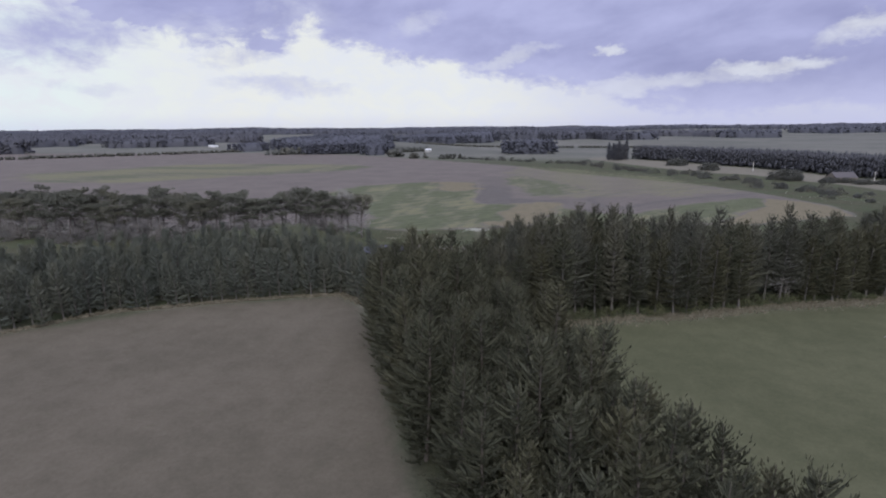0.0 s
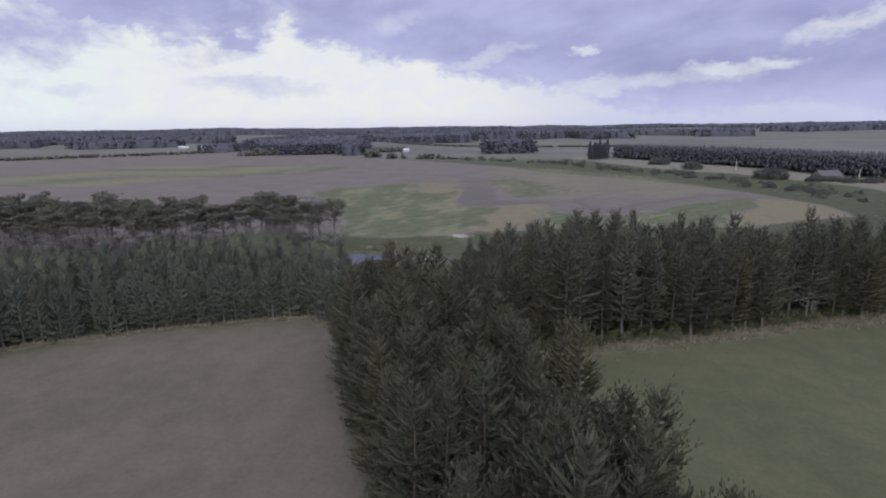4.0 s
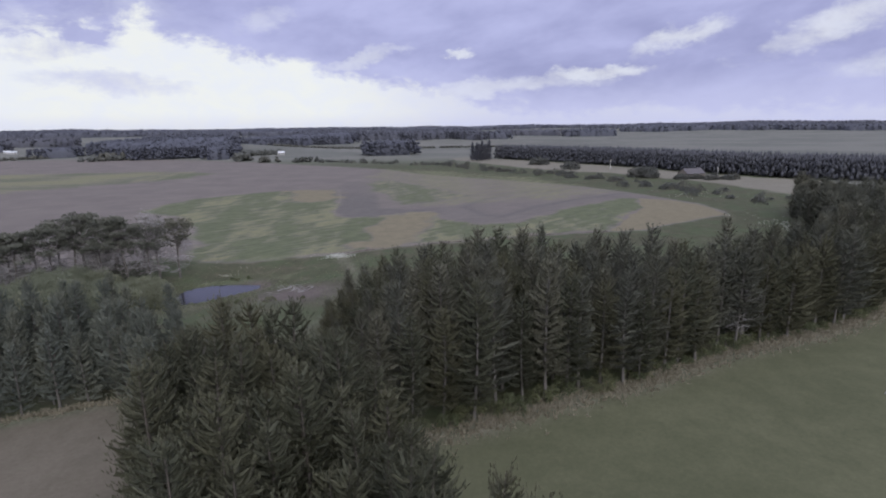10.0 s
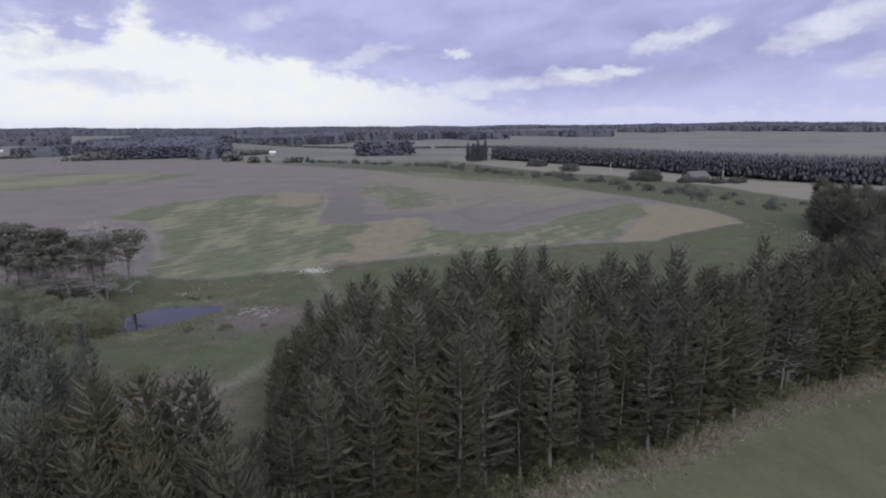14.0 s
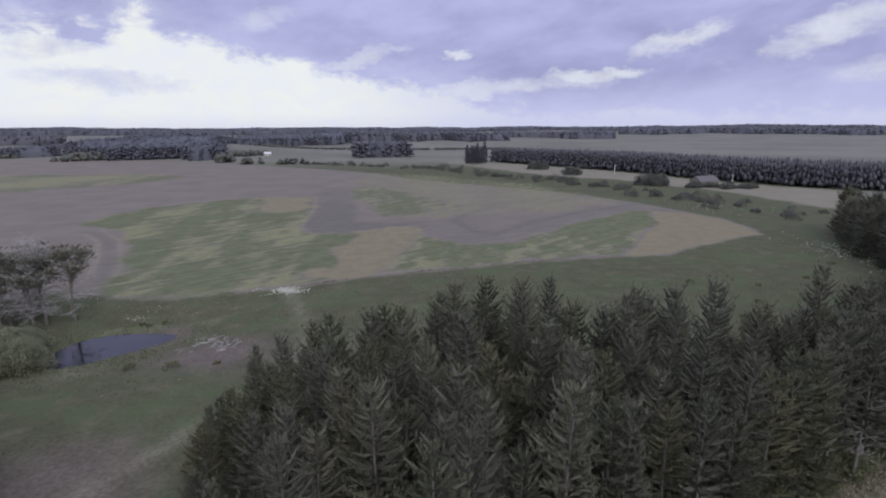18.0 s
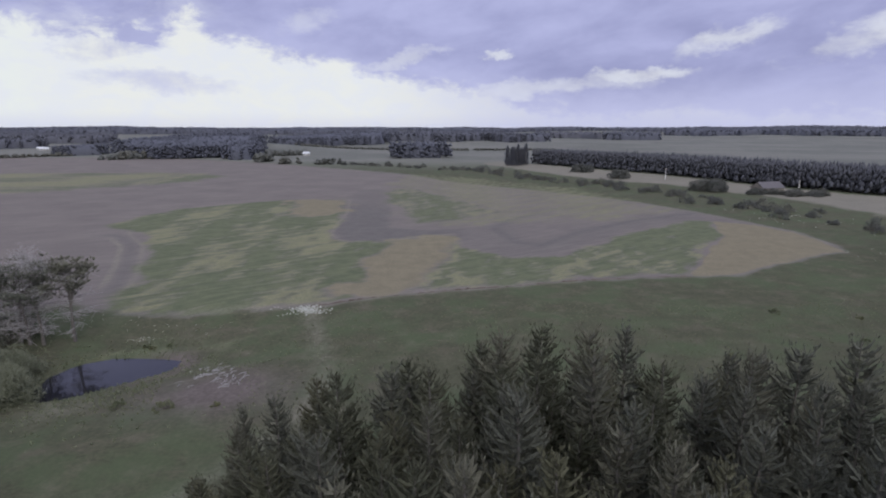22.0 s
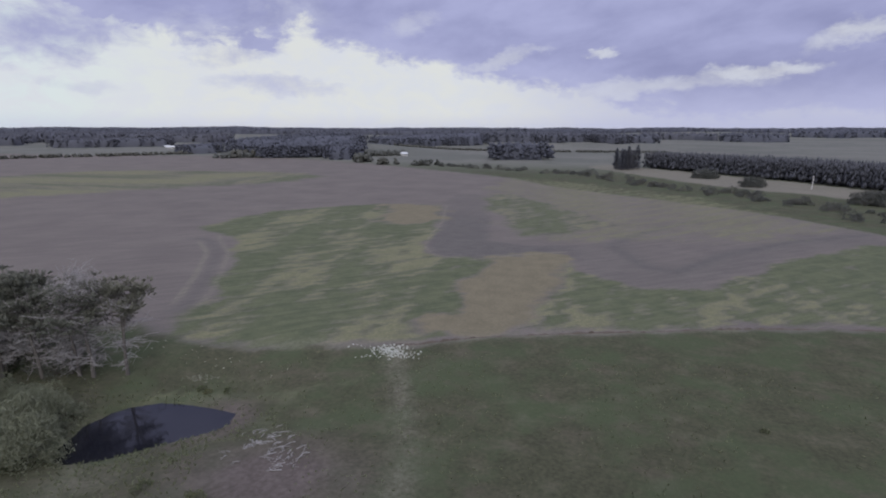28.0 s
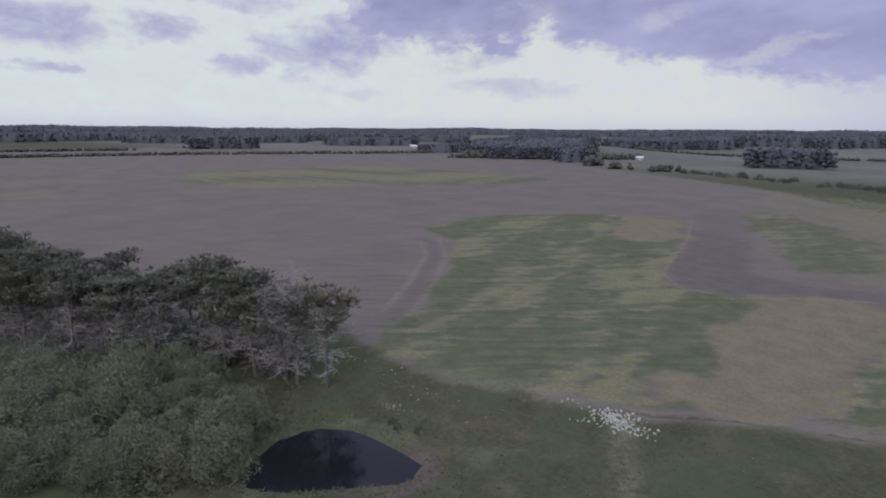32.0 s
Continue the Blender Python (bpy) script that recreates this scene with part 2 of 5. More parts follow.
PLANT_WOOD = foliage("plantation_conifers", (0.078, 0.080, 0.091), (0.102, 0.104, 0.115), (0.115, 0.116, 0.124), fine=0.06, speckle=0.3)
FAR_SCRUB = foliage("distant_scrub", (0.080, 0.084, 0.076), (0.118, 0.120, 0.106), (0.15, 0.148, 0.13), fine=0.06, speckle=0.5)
BARK = bark("pine_bark", (0.07, 0.06, 0.052), (0.16, 0.14, 0.12))
BARK_PALE = bark("pale_bark", (0.08, 0.072, 0.064), (0.18, 0.165, 0.148))
TRUNK_PALE = bark("pale_trunk_bark", (0.088, 0.081, 0.073), (0.185, 0.172, 0.157))


# ---- the ground: one sheet out to the horizon ----
def inside(px, py, poly):
    """Signed distance-like measure to a polygon: positive inside, metres to its nearest side."""
    poly = np.array(poly, float)
    best = np.full(px.shape, 1e9)
    inn = np.zeros(px.shape, bool)
    for (ax, ay), (bx, by) in zip(poly, np.roll(poly, -1, 0)):
        dx, dy = bx - ax, by - ay
        k = np.clip(((px - ax) * dx + (py - ay) * dy) / (dx * dx + dy * dy + 1e-9), 0, 1)
        best = np.minimum(best, np.hypot(px - ax - k * dx, py - ay - k * dy))
        cross = (ay > py) != (by > py)
        inn ^= cross & (px < (bx - ax) * (py - ay) / (by - ay + (by == ay)) + ax)
    return np.where(inn, best, -best)


def along(px, py, line):
    """Distance to an open line."""
    best = np.full(np.shape(px), 1e9)
    for (ax, ay), (bx, by) in zip(line, line[1:]):
        dx, dy = bx - ax, by - ay
        k = np.clip(((px - ax) * dx + (py - ay) * dy) / (dx * dx + dy * dy), 0, 1)
        best = np.minimum(best, np.hypot(px - ax - k * dx, py - ay - k * dy))
    return best


def wobble(px, py, size, seed=0.0):
    """Smooth pseudo-random field from -1 to 1 with features of about that size."""
    out, amp = 0, 1.0
    for k in range(4):
        s = 6.2832 / (size * 0.5 ** k * 1.7)
        a, b = seed * 1.7 + k * 2.1, seed * 2.3 + k * 1.3
        out = out + amp * np.sin(px * s * math.cos(a) + py * s * math.sin(a) + 5 * a + 1.3 * np.sin(px * s * 0.7 * math.sin(b) - py * s * 0.6 * math.cos(b) + b))
        amp *= 0.6
    return out / 1.7


def smooth(v, low, high):
    k = np.clip((v - low) / (high - low), 0, 1)
    return k * k * (3 - 2 * k)


POND = [(-62.0, 101.8), (-64.6, 105.0), (-66.0, 109.0), (-65.4, 113.0), (-63.4, 115.6), (-60.3, 116.8), (-56.5, 117.4), (-52.5, 117.4), (-49.2, 116.8), (-48.0, 115.4), (-48.6, 113.4), (-51.0, 110.6), (-53.6, 108.2), (-57.2, 104.4)]
WATER_Z = -2.6


def height(px, py):
    px, py = np.asarray(px, float), np.asarray(py, float)
    d = -inside(px, py, POND)
    z = -2.5 * (1 - smooth(d, -1.0, 27.0) ** 0.8)
    z = np.where(d < 0.6, -2.5 - 0.9 * smooth(-d, -0.6, 1.5), z)
    r = np.hypot(px, py)
    z = z + 0.12 * wobble(px, py, 30, 1) * smooth(d, 2, 15)
    knoll = 15 * np.exp(-(((px + 385) / 150) ** 2 + ((py - 850) / 110) ** 2)) + 11 * np.exp(-(((px + 180) / 330) ** 2 + ((py - 1290) / 140) ** 2))
    z = z + knoll * smooth(r, 700, 800)
    hills = smooth(r, 1100, 3600)
    z = z + hills * (16 + 12 * wobble(px, py, 1900, 3) + 5 * wobble(px, py, 700, 5))
    return z


NEAR_RIGHT_EDGE = [(-22, 40), (-3.5, 44.5), (4, 47.5), (14, 52), (28, 58.5), (45, 68), (68, 77), (82, 86), (100, 98), (118, 128)]
NEAR_LEFT_EDGE = [(-150, -22), (-98, 17), (-88, 31.5), (-78, 37), (-58, 49), (-46, 54), (-37, 47)]
FIELD_EDGE = [(-84, 137), (-77.7, 134.6), (-68.9, 133.6), (-57.0, 133.8), (-47, 137), (-38, 138), (-29.5, 140.5), (-21, 146), (-11, 150), (-3, 152.5), (13, 158), (28, 163), (43, 167), (55, 168.7), (67.4, 171), (86, 184.3), (101.5, 195), (112, 200), (116, 211), (116, 233.5), (109.6, 248), (98.4, 278), (81, 308), (57, 336), (27, 364), (-15.5, 401), (-57, 464), (-110, 507), (-220, 590), (-355, 664), (-560, 670), (-1000, 640), (-1200, 300), (-700, 60), (-240, 105), (-110, 122)]
CROP = [(-110, 203), (-125, 218), (-141, 225.5), (-143, 240), (-137.6, 272), (-114, 293), (-95.7, 307), (-67.6, 312), (-56.3, 264), (-53.6, 235), (-50.4, 218), (-45.6, 208), (-40.4, 204.5), (-31, 205), (-22.5, 212), (-7, 220), (-5.7, 210), (1.5, 193), (11.6, 186), (25, 188.6), (34.4, 202.7), (46, 214), (58.4, 232), (75, 245), (90, 255.5), (94, 251.5), (90.5, 230), (85, 219), (73.8, 204.5), (66, 188), (58.5, 175), (55, 170), (43, 168.5), (28, 164.5), (13, 159.5), (-3, 154), (-11, 151.5), (-21, 147.5), (-29.5, 142), (-38, 139), (-47, 137.5), (-55, 135.5), (-65, 133), (-74, 133), (-80.5, 143), (-80, 150), (-86, 162), (-95.8, 180)]
DARK_LOOP = [(-68, 310), (-72, 353), (-56, 353), (-40, 282), (-32.5, 232), (-20, 227), (-6.7, 230), (7.4, 237), (14.8, 254), (28.6, 275), (51, 302), (79.5, 302), (97.8, 277), (93, 256), (75, 246), (58, 233), (46, 215), (34, 203.5), (25, 189.5), (11.6, 186.5), (1.5, 193.5), (-5.7, 211), (-7, 221), (-22.5, 212.5), (-31, 205.5), (-40.4, 205), (-45.6, 208.5), (-50.4, 218.5), (-53.6, 236), (-56.3, 265)]
LOOP_EYE = [(11.9, 237), (15, 220), (22, 208), (40, 234), (69.5, 262), (88, 274), (84, 290), (62.6, 297), (33.8, 275), (19.6, 255)]
CROP_B = [(-56, 345), (-41, 365), (-14, 320), (8.4, 281.5), (11.5, 268), (-7, 247.6), (-23, 240), (-32, 266), (-43, 292)]
SAND_R = [(95.4, 253), (108.5, 246), (115, 231), (113.5, 207), (112, 201), (102.8, 197), (86.6, 185.5), (67.9, 172), (57.5, 169.5), (56, 171.6), (66, 188), (74, 204.5), (87.5, 224.4), (90, 240)]
SAND_M = [(-31.6, 186), (-30, 198), (-25, 208), (-13, 217.5), (-5, 217), (-6, 208), (-8, 184), (-10.5, 168), (-9.5, 154), (-21.6, 148.5), (-29, 148), (-31, 152), (-30, 168)]
SAND_T = [(-95.7, 306), (-67.6, 312), (-56, 257), (-73, 250), (-86, 271)]
CROP_L = [(-411, 252), (-483, 304), (-446, 365), (-430, 433), (-377, 459), (-324, 467), (-256, 474), (-215, 458), (-192, 433), (-202, 386), (-234, 354), (-286, 290), (-312, 254), (-358, 245)]
CROP_LL = [(-576, 194), (-507, 233), (-407, 217), (-351, 182), (-320, 150), (-316, 136), (-420, 120)]
STUBBLE = [(-45, 300), (-28, 240), (0, 236), (60, 255), (98, 280), (66, 363), (-6, 446), (-60, 470), (-62, 390)]
TRACK = [(-32, 138), (-30.8, 133), (-27, 125), (-23.6, 118), (-21.3, 111), (-20, 105), (-21, 95), (-27, 82), (-33, 68), (-36, 55)]
SOUTH_BANK = [(-52.9, 103.7), (-44.9, 108.5), (-36.3, 113.5), (-30.1, 108.9), (-31, 105.6), (-38.7, 102.7), (-45.6, 100.4)]
SEDGE = [(-60.1, 101.6), (-51.1, 105.2), (-49.2, 102.4), (-51.5, 98.6), (-58.8, 95.9)]
WET_GRASS = [(-66.9, 117), (-58.7, 121.8), (-46.9, 125), (-34.3, 129.5), (-31.3, 126.7), (-40.6, 120.7), (-50.3, 118.8), (-62.7, 116)]
TAN = [(60, 474), (90, 425), (125, 398), (166, 318), (177, 250), (215, 270), (240, 325), (203, 357), (186, 390), (147, 470), (100, 537), (52, 598), (20, 640), (0, 600)]
HEDGE = [(-560, 700), (-355, 680), (-153, 586), (-8, 505), (51, 408), (89, 376), (116, 307), (138, 268), (146, 235), (150, 215)]


def ground_cover(px, py):
    """Shares of what grows or lies on the ground, two sets of four masks from 0 to 1."""
    w1, w2, w3 = wobble(px, py, 18, 1), wobble(px, py, 7, 2), wobble(px, py, 45, 3)
    jig = 1.1 * w1 + 0.5 * w2
    field = smooth(inside(px, py, FIELD_EDGE) + 0.7 * w2, -1.2, 1.2)
    # streaks of drills that run across the slope
    drill = wobble((px * 0.77 + py * 0.63) / 6, py * 0.77 - px * 0.63, 3.6, 7)
    swath = wobble(px * 0.98 - py * 0.19, (px * 0.19 + py * 0.98) / 3, 19, 4)
    crop = np.maximum(smooth(inside(px, py, CROP) + 2.0 * jig, -2.2, 3.2), smooth(inside(px, py, CROP_B) + 2 * jig, -3, 5) * 0.8)
    crop = np.maximum(crop, 0.85 * smooth(inside(px, py, CROP_L) + 6 * jig, -8, 14))
    crop = np.maximum(crop, smooth(inside(px, py, CROP_LL) + 5 * jig, -5, 20) * 0.5)
    sand = np.maximum(smooth(inside(px, py, SAND_R) + 0.8 * jig, -0.8, 1.2), smooth(inside(px, py, SAND_M) + 3.2 * jig + 1.5 * w3, -2.5, 4.5))
    sand = np.maximum(sand, smooth(inside(px, py, SAND_T) + 5 * jig, -5, 7))
    patch = smooth(0.6 * drill + 0.75 * swath + 0.4 * w3 + 0.5 * w2, -0.35, 1.0)          # bare or yellow stretches in the crop
    west = smooth(px, -220, -260)
    patch = patch * (1 - west) + west * smooth(wobble((px * 0.9 + py * 0.3) / 4, py, 22, 9), -1.2, 0.6)
    lush = crop * (1 - patch) * (1 - sand)
    yellow = crop * patch * (1 - sand)
    stubble = smooth(inside(px, py, STUBBLE) + 6 * jig, -8, 12) * (1 - crop) * (1 - sand)
    right = smooth(inside(px, py, [(52, 208), (60, 196), (72, 206), (88, 225), (93, 250), (90, 255), (75, 244), (60, 232)]) + jig, -1, 4)
    lush = np.maximum(lush, right * smooth(w3 + 0.6 * drill, -0.75, -0.1) * (1 - sand))
    yellow = yellow * (1 - 0.6 * right)
    yellow = np.maximum(yellow, stubble * (0.5 + 0.25 * drill))
    dark = smooth(inside(px, py, DARK_LOOP) + 0.8 * jig, -1.0, 1.5) * (1 - 0.75 * smooth(inside(px, py, LOOP_EYE) + jig, -2, 3)) * (1 - crop) * (1 - 0.55 * smooth(py, 262, 300))
    neck = along(px, py, [(-66, 308), (-56, 260), (-53.3, 232), (-50, 216), (-44.5, 206), (-32, 203), (-22, 211.5), (-6, 221)])
    # darker wheelings round the loop
    loop = np.minimum(along(px, py, [(7, 233), (14.5, 207), (21.6, 203), (38.7, 228), (66.6, 254.5), (96, 274.5)]), along(px, py, [(7, 235), (15, 252), (29, 273), (51, 300)]))
    dark = np.clip(0.85 * dark * (1 - 0.6 * smooth(px, -12, 2)) + 0.65 * np.exp(-(loop / 2.0) ** 2), 0, 1)
    corner = along(px, py, [(-126, 216.5), (-104, 192), (-86, 162), (-80, 149.5)])
    wheel = along(px, py, [(-124, 204.4), (-111, 191.6), (-96, 167.3), (-86, 149)])
    dark = np.maximum(dark, 0.9 * np.exp(-((corner - wheel) / 3.0) ** 2) * np.exp(-((corner + wheel - 9.0) / 7.0) ** 2) * smooth(py, 140, 150))
    verge = np.exp(-(np.minimum(along(px, py, NEAR_RIGHT_EDGE), along(px, py, NEAR_LEFT_EDGE) * 1.9) / 2.2) ** 2)
    verge = np.maximum(verge, 0.6 * np.exp(-((inside(px, py, FIELD_EDGE) - 0.8) / 1.6) ** 2) * smooth(py, 330, 250) * smooth(w1 + 0.5 * w3, -0.6, 0.7) * (1 - 0.5 * smooth(px, -25, -5)) * smooth(px, -64, -50))
    track = np.exp(-(along(px, py, TRACK) / 1.5) ** 2) * (0.42 + 0.2 * w2 + 0.3 * smooth(py, 128, 136))
    sedge = 0.45 * smooth(inside(px, py, SEDGE) + jig, -1.5, 2.0)
    pale = np.clip(np.maximum.reduce([verge * (0.7 + 0.3 * w2), track, sedge * (0.8 + 0.4 * w2)]), 0, 1)
    d = -inside(px, py, POND)
    mudspot = np.exp(-(np.hypot((px + 35.5) / 11.5, (py - 103.5) / 7.5)) ** 2 * 1.2)
    rimmud = np.exp(-((d - 1.0) / 2.2) ** 2) * smooth(px, -58, -48)
    mud = np.clip(np.maximum(mudspot * 1.25, rimmud) + 0.25 * w2 * mudspot, 0, 1)
    gap = smooth(inside(px, py, [(-50, 62), (-47, 74), (-34, 80), (-26, 66), (-30, 52), (-40, 52)]) + jig, -3, 4)
    mud = np.maximum(mud, 0.8 * gap)
    mud = np.maximum(mud, 0.55 * smooth(inside(px, py, SOUTH_BANK) + jig, -1.5, 2.0))
    tan = smooth(inside(px, py, TAN) + 2 * jig, -2, 4)
    left = smooth(inside(px, py, [(-150, -22), (-98, 17), (-78, 37), (-46, 54), (-37, 46), (-28, 30), (8, -36), (20, -200), (-400, -200)]) + 0.4 * w2, -2, 2)
    rightp = smooth(inside(px, py, [(-18, 42), (4, 48), (28, 59), (68, 78), (100, 99), (150, 125), (400, -200), (20, -200), (12, -36)]) + 0.4 * w2, -2, 2)
    far = smooth(py, 480, 700) * (1 - field)
    far = np.maximum(far, smooth(inside(px, py, [(180, 240), (420, 240), (2500, 900), (2500, 2600), (300, 2600), (60, 620), (240, 330)]) + 3 * jig, -4, 6))
    rough = (1 - field) * (1 - left) * (1 - rightp) * (1 - tan) * (1 - far)
    lush = np.maximum(lush, 0.5 * smooth(inside(px, py, WET_GRASS) + 1.2 * jig, -1.5, 3.0) * rough)
    lines = [np.clip(v / 8, 0, 1) for v in (corner, wheel, neck, px * 0 + 99)]
    return (lush, yellow, sand * field, dark), (pale, mud, tan, rough), (left, rightp, field, far), lines


def spread(low, high, start, end, pace, grow):
    """Grid lines: evenly paced from start to end, then wider and wider out to low and high."""
    mid = list(np.arange(start, end + pace / 2, pace))
    out, s = [], pace
    v = mid[-1]
    while v < high:
        s *= grow
        v += s
        out.append(min(v, high))
    back, s, v = [], pace, mid[0]
    while v > low:
        s *= grow
        v -= s
        back.append(max(v, low))
    return np.array(back[::-1] + mid + out)


def make_ground():
    xs, ys = spread(-6000, 6000, -205, 135, 1.6, 1.05), spread(-900, 7000, -55, 320, 1.6, 1.04)
    gx, gy = np.meshgrid(xs, ys)
    flat = gx.ravel(), gy.ravel()
    verts = np.c_[flat[0], flat[1], height(*flat)]
    nx, ny = len(xs), len(ys)
    i = (np.arange(ny - 1)[:, None] * nx + np.arange(nx - 1)).ravel()
    quads = np.c_[i, i + 1, i + nx + 1, i + nx]
    mesh = bpy.data.meshes.new("ground")
    mesh.vertices.add(len(verts))
    mesh.vertices.foreach_set("co", verts.astype(np.float32).ravel())
    mesh.loops.add(quads.size)
    mesh.loops.foreach_set("vertex_index", quads.astype(np.int32).ravel())
    mesh.polygons.add(len(quads))
    mesh.polygons.foreach_set("loop_start", np.arange(0, quads.size, 4, dtype=np.int32))
    mesh.polygons.foreach_set("use_smooth", np.ones(len(quads), bool))
    mesh.update(calc_edges=True)
    for name, masks in zip(("cover_crop", "cover_bare", "cover_grass", "wheel_lines"), ground_cover(*flat)):
        layer = mesh.color_attributes.new(name, "FLOAT_COLOR", "POINT")
        layer.data.foreach_set("color", np.stack(masks, -1).astype(np.float32).ravel())
    mesh.materials.append(ground_material())
    return tagged(new("ground", mesh), "open farmland with pasture, stubble, green crop and ploughed soil", "ground", kind="structure")


def ground_material():
    mat, n, bsdf = material("farmland", 0.95, spec=0.1)
    place = n.add("ShaderNodeNewGeometry").outputs["Position"]

    def masks(name):
        a = n.tree.nodes.new("ShaderNodeAttribute")
        a.attribute_name = name
        s = n.add("ShaderNodeSeparateColor", a.outputs["Color"]).outputs
        return s[0], s[1], s[2], a.outputs["Alpha"]

    lush, yellow, sand, dark = masks("cover_crop")
    pale, mud, tan, rough = masks("cover_bare")
    left, right, field, far = masks("cover_grass")
    turned = n.add("ShaderNodeVectorRotate", place, (0, 0, 0), (0, 0, 1), radians(-38)).outputs[0]
    ragged = n.noise(n.scaled(turned, 0.33, 0.75, 1), 1.0, 6, 0.7)
    lush, yellow, sand = (n.step(n.math("ADD", m, n.math("MULTIPLY", n.math("SUBTRACT", ragged, 0.5), k)), lo, hi) for m, k, lo, hi in ((lush, 1.9, 0.12, 0.88), (yellow, -1.6, 0.15, 0.95), (sand, 0.9, 0.25, 0.8)))
    n1, n2, n3, n4 = n.noise(place, 0.045, 5), n.noise(place, 0.25, 5, 0.6), n.noise(place, 1.6, 5, 0.65), n.noise(place, 7.0, 4, 0.7)
    drill = n.noise(n.scaled(turned, 0.06, 0.6, 1), 1.0, 5, 0.6)
    g12 = n.math("ADD", n.math("MULTIPLY", n1, 0.5), n.math("MULTIPLY", n2, 0.5))
    g23 = n.math("ADD", n.math("MULTIPLY", n2, 0.45), n.math("MULTIPLY", n3, 0.55))
    g34 = n.math("ADD", n.math("MULTIPLY", n3, 0.5), n.math("MULTIPLY", n4, 0.5))

    def two(f, a, b, lo=0.35, hi=0.65):
        return n.mix(n.step(f, lo, hi), a, b)

    pasture = n.mix(n.step(n2, 0.3, 0.75), two(g34, SOIL["pasture"][0], SOIL["pasture"][1]), SOIL["pasture"][2])
    col = n.mix(left, pasture, two(g12, *SOIL["left"]))
    col = n.mix(right, col, two(g12, *SOIL["right"]))
    sward = n.mix(n.step(n.noise(place, 0.075, 5, 0.65), 0.42, 0.62), two(g23, *SOIL["rough"][:2], 0.32, 0.66), SOIL["rough"][2])
    sward = n.mix(n.math("MULTIPLY", n.step(n.noise(n.scaled(place, 1, 1.6, 1), 0.11, 5, 0.7), 0.50, 0.70), 0.55), sward, SOIL["rough"][3])
    sward = n.mix(n.math("MULTIPLY", n.step(n2, 0.5, 0.8), 0.3), sward, SOIL["dry"][0])
    col = n.mix(rough, col, sward)
    col = n.mix(far, col, two(n.math("ADD", n.math("MULTIPLY", n.noise(place, 0.006, 4), 0.7), n.math("MULTIPLY", n1, 0.3)), *SOIL["far"], 0.42, 0.58))
    col = n.mix(tan, col, two(g12, *SOIL["tan"]))
    plough = two(n.math("ADD", n.math("MULTIPLY", drill, 0.55), n.math("MULTIPLY", n1, 0.45)), *SOIL["plough"])
    col = n.mix(field, col, plough)
    col = n.mix(dark, col, two(n.math("ADD", n.math("MULTIPLY", drill, 0.3), n.math("MULTIPLY", n2, 0.7)), *SOIL["dark"]))
    col = n.mix(yellow, col, two(g23, *SOIL["yellow"]))
    col = n.mix(lush, col, two(n.math("ADD", n.math("MULTIPLY", drill, 0.5), n.math("MULTIPLY", n2, 0.5)), *SOIL["lush"]))
    col = n.mix(sand, col, two(n.math("ADD", n.math("MULTIPLY", n2, 0.6), n.math("MULTIPLY", n3, 0.4)), *SOIL["sand"]))
    col = n.mix(mud, col, two(g23, *SOIL["mud"]))
    col = n.mix(n.math("MULTIPLY", pale, n.step(g23, 0.25, 0.6)), col, two(g34, *SOIL["dry"]))
    # pale lines left by wheels: distances to their courses, in eighths of a metre
    for far_off, wide, strength in zip(masks("wheel_lines"), (1.2, 1.3, 1.0, 0.9), (0.6, 0.7, 0.7, 0.5)):
        worn = n.math("MULTIPLY", n.step(far_off, wide / 8, wide / 24), n.math("MULTIPLY", n.step(n2, 0.25, 0.6), strength))
        col = n.mix(worn, col, two(g34, *SOIL["dry"]))
    speck = n.math("MULTIPLY", n.math("SUBTRACT", g34, 0.5), 0.9)
    col = n.add("ShaderNodeHueSaturation", 0.5, 1.0, n.math("ADD", 1.0, speck), 1.0, col).outputs[0]
    n.plug(bsdf.inputs["Base Color"], col)
    bumped(n, bsdf, g34, 0.5, 0.12)
    return mat


SOIL = {
    "pasture": ((0.084, 0.098, 0.067), (0.113, 0.123, 0.086), (0.109, 0.115, 0.081)),
    "left": ((0.098, 0.087, 0.066), (0.126, 0.110, 0.085)),
    "right": ((0.076, 0.080, 0.046), (0.099, 0.101, 0.060)),
    "rough": ((0.050, 0.053, 0.033), (0.080, 0.080, 0.050), (0.066, 0.080, 0.044), (0.098, 0.086, 0.064)),
    "dry": ((0.155, 0.143, 0.109), (0.209, 0.196, 0.157)),
    "tan": ((0.150, 0.141, 0.114), (0.180, 0.167, 0.133)),
    "far": ((0.118, 0.121, 0.105), (0.150, 0.149, 0.130)),
    "plough": ((0.124, 0.109, 0.100), (0.160, 0.141, 0.126)),
    "dark": ((0.100, 0.093, 0.087), (0.122, 0.113, 0.103)),
    "yellow": ((0.135, 0.137, 0.082), (0.178, 0.172, 0.105)),
    "lush": ((0.078, 0.091, 0.055), (0.118, 0.126, 0.075)),
    "sand": ((0.146, 0.130, 0.088), (0.178, 0.156, 0.106)),
    "mud": ((0.086, 0.072, 0.064), (0.124, 0.105, 0.095)),
}
make_ground()


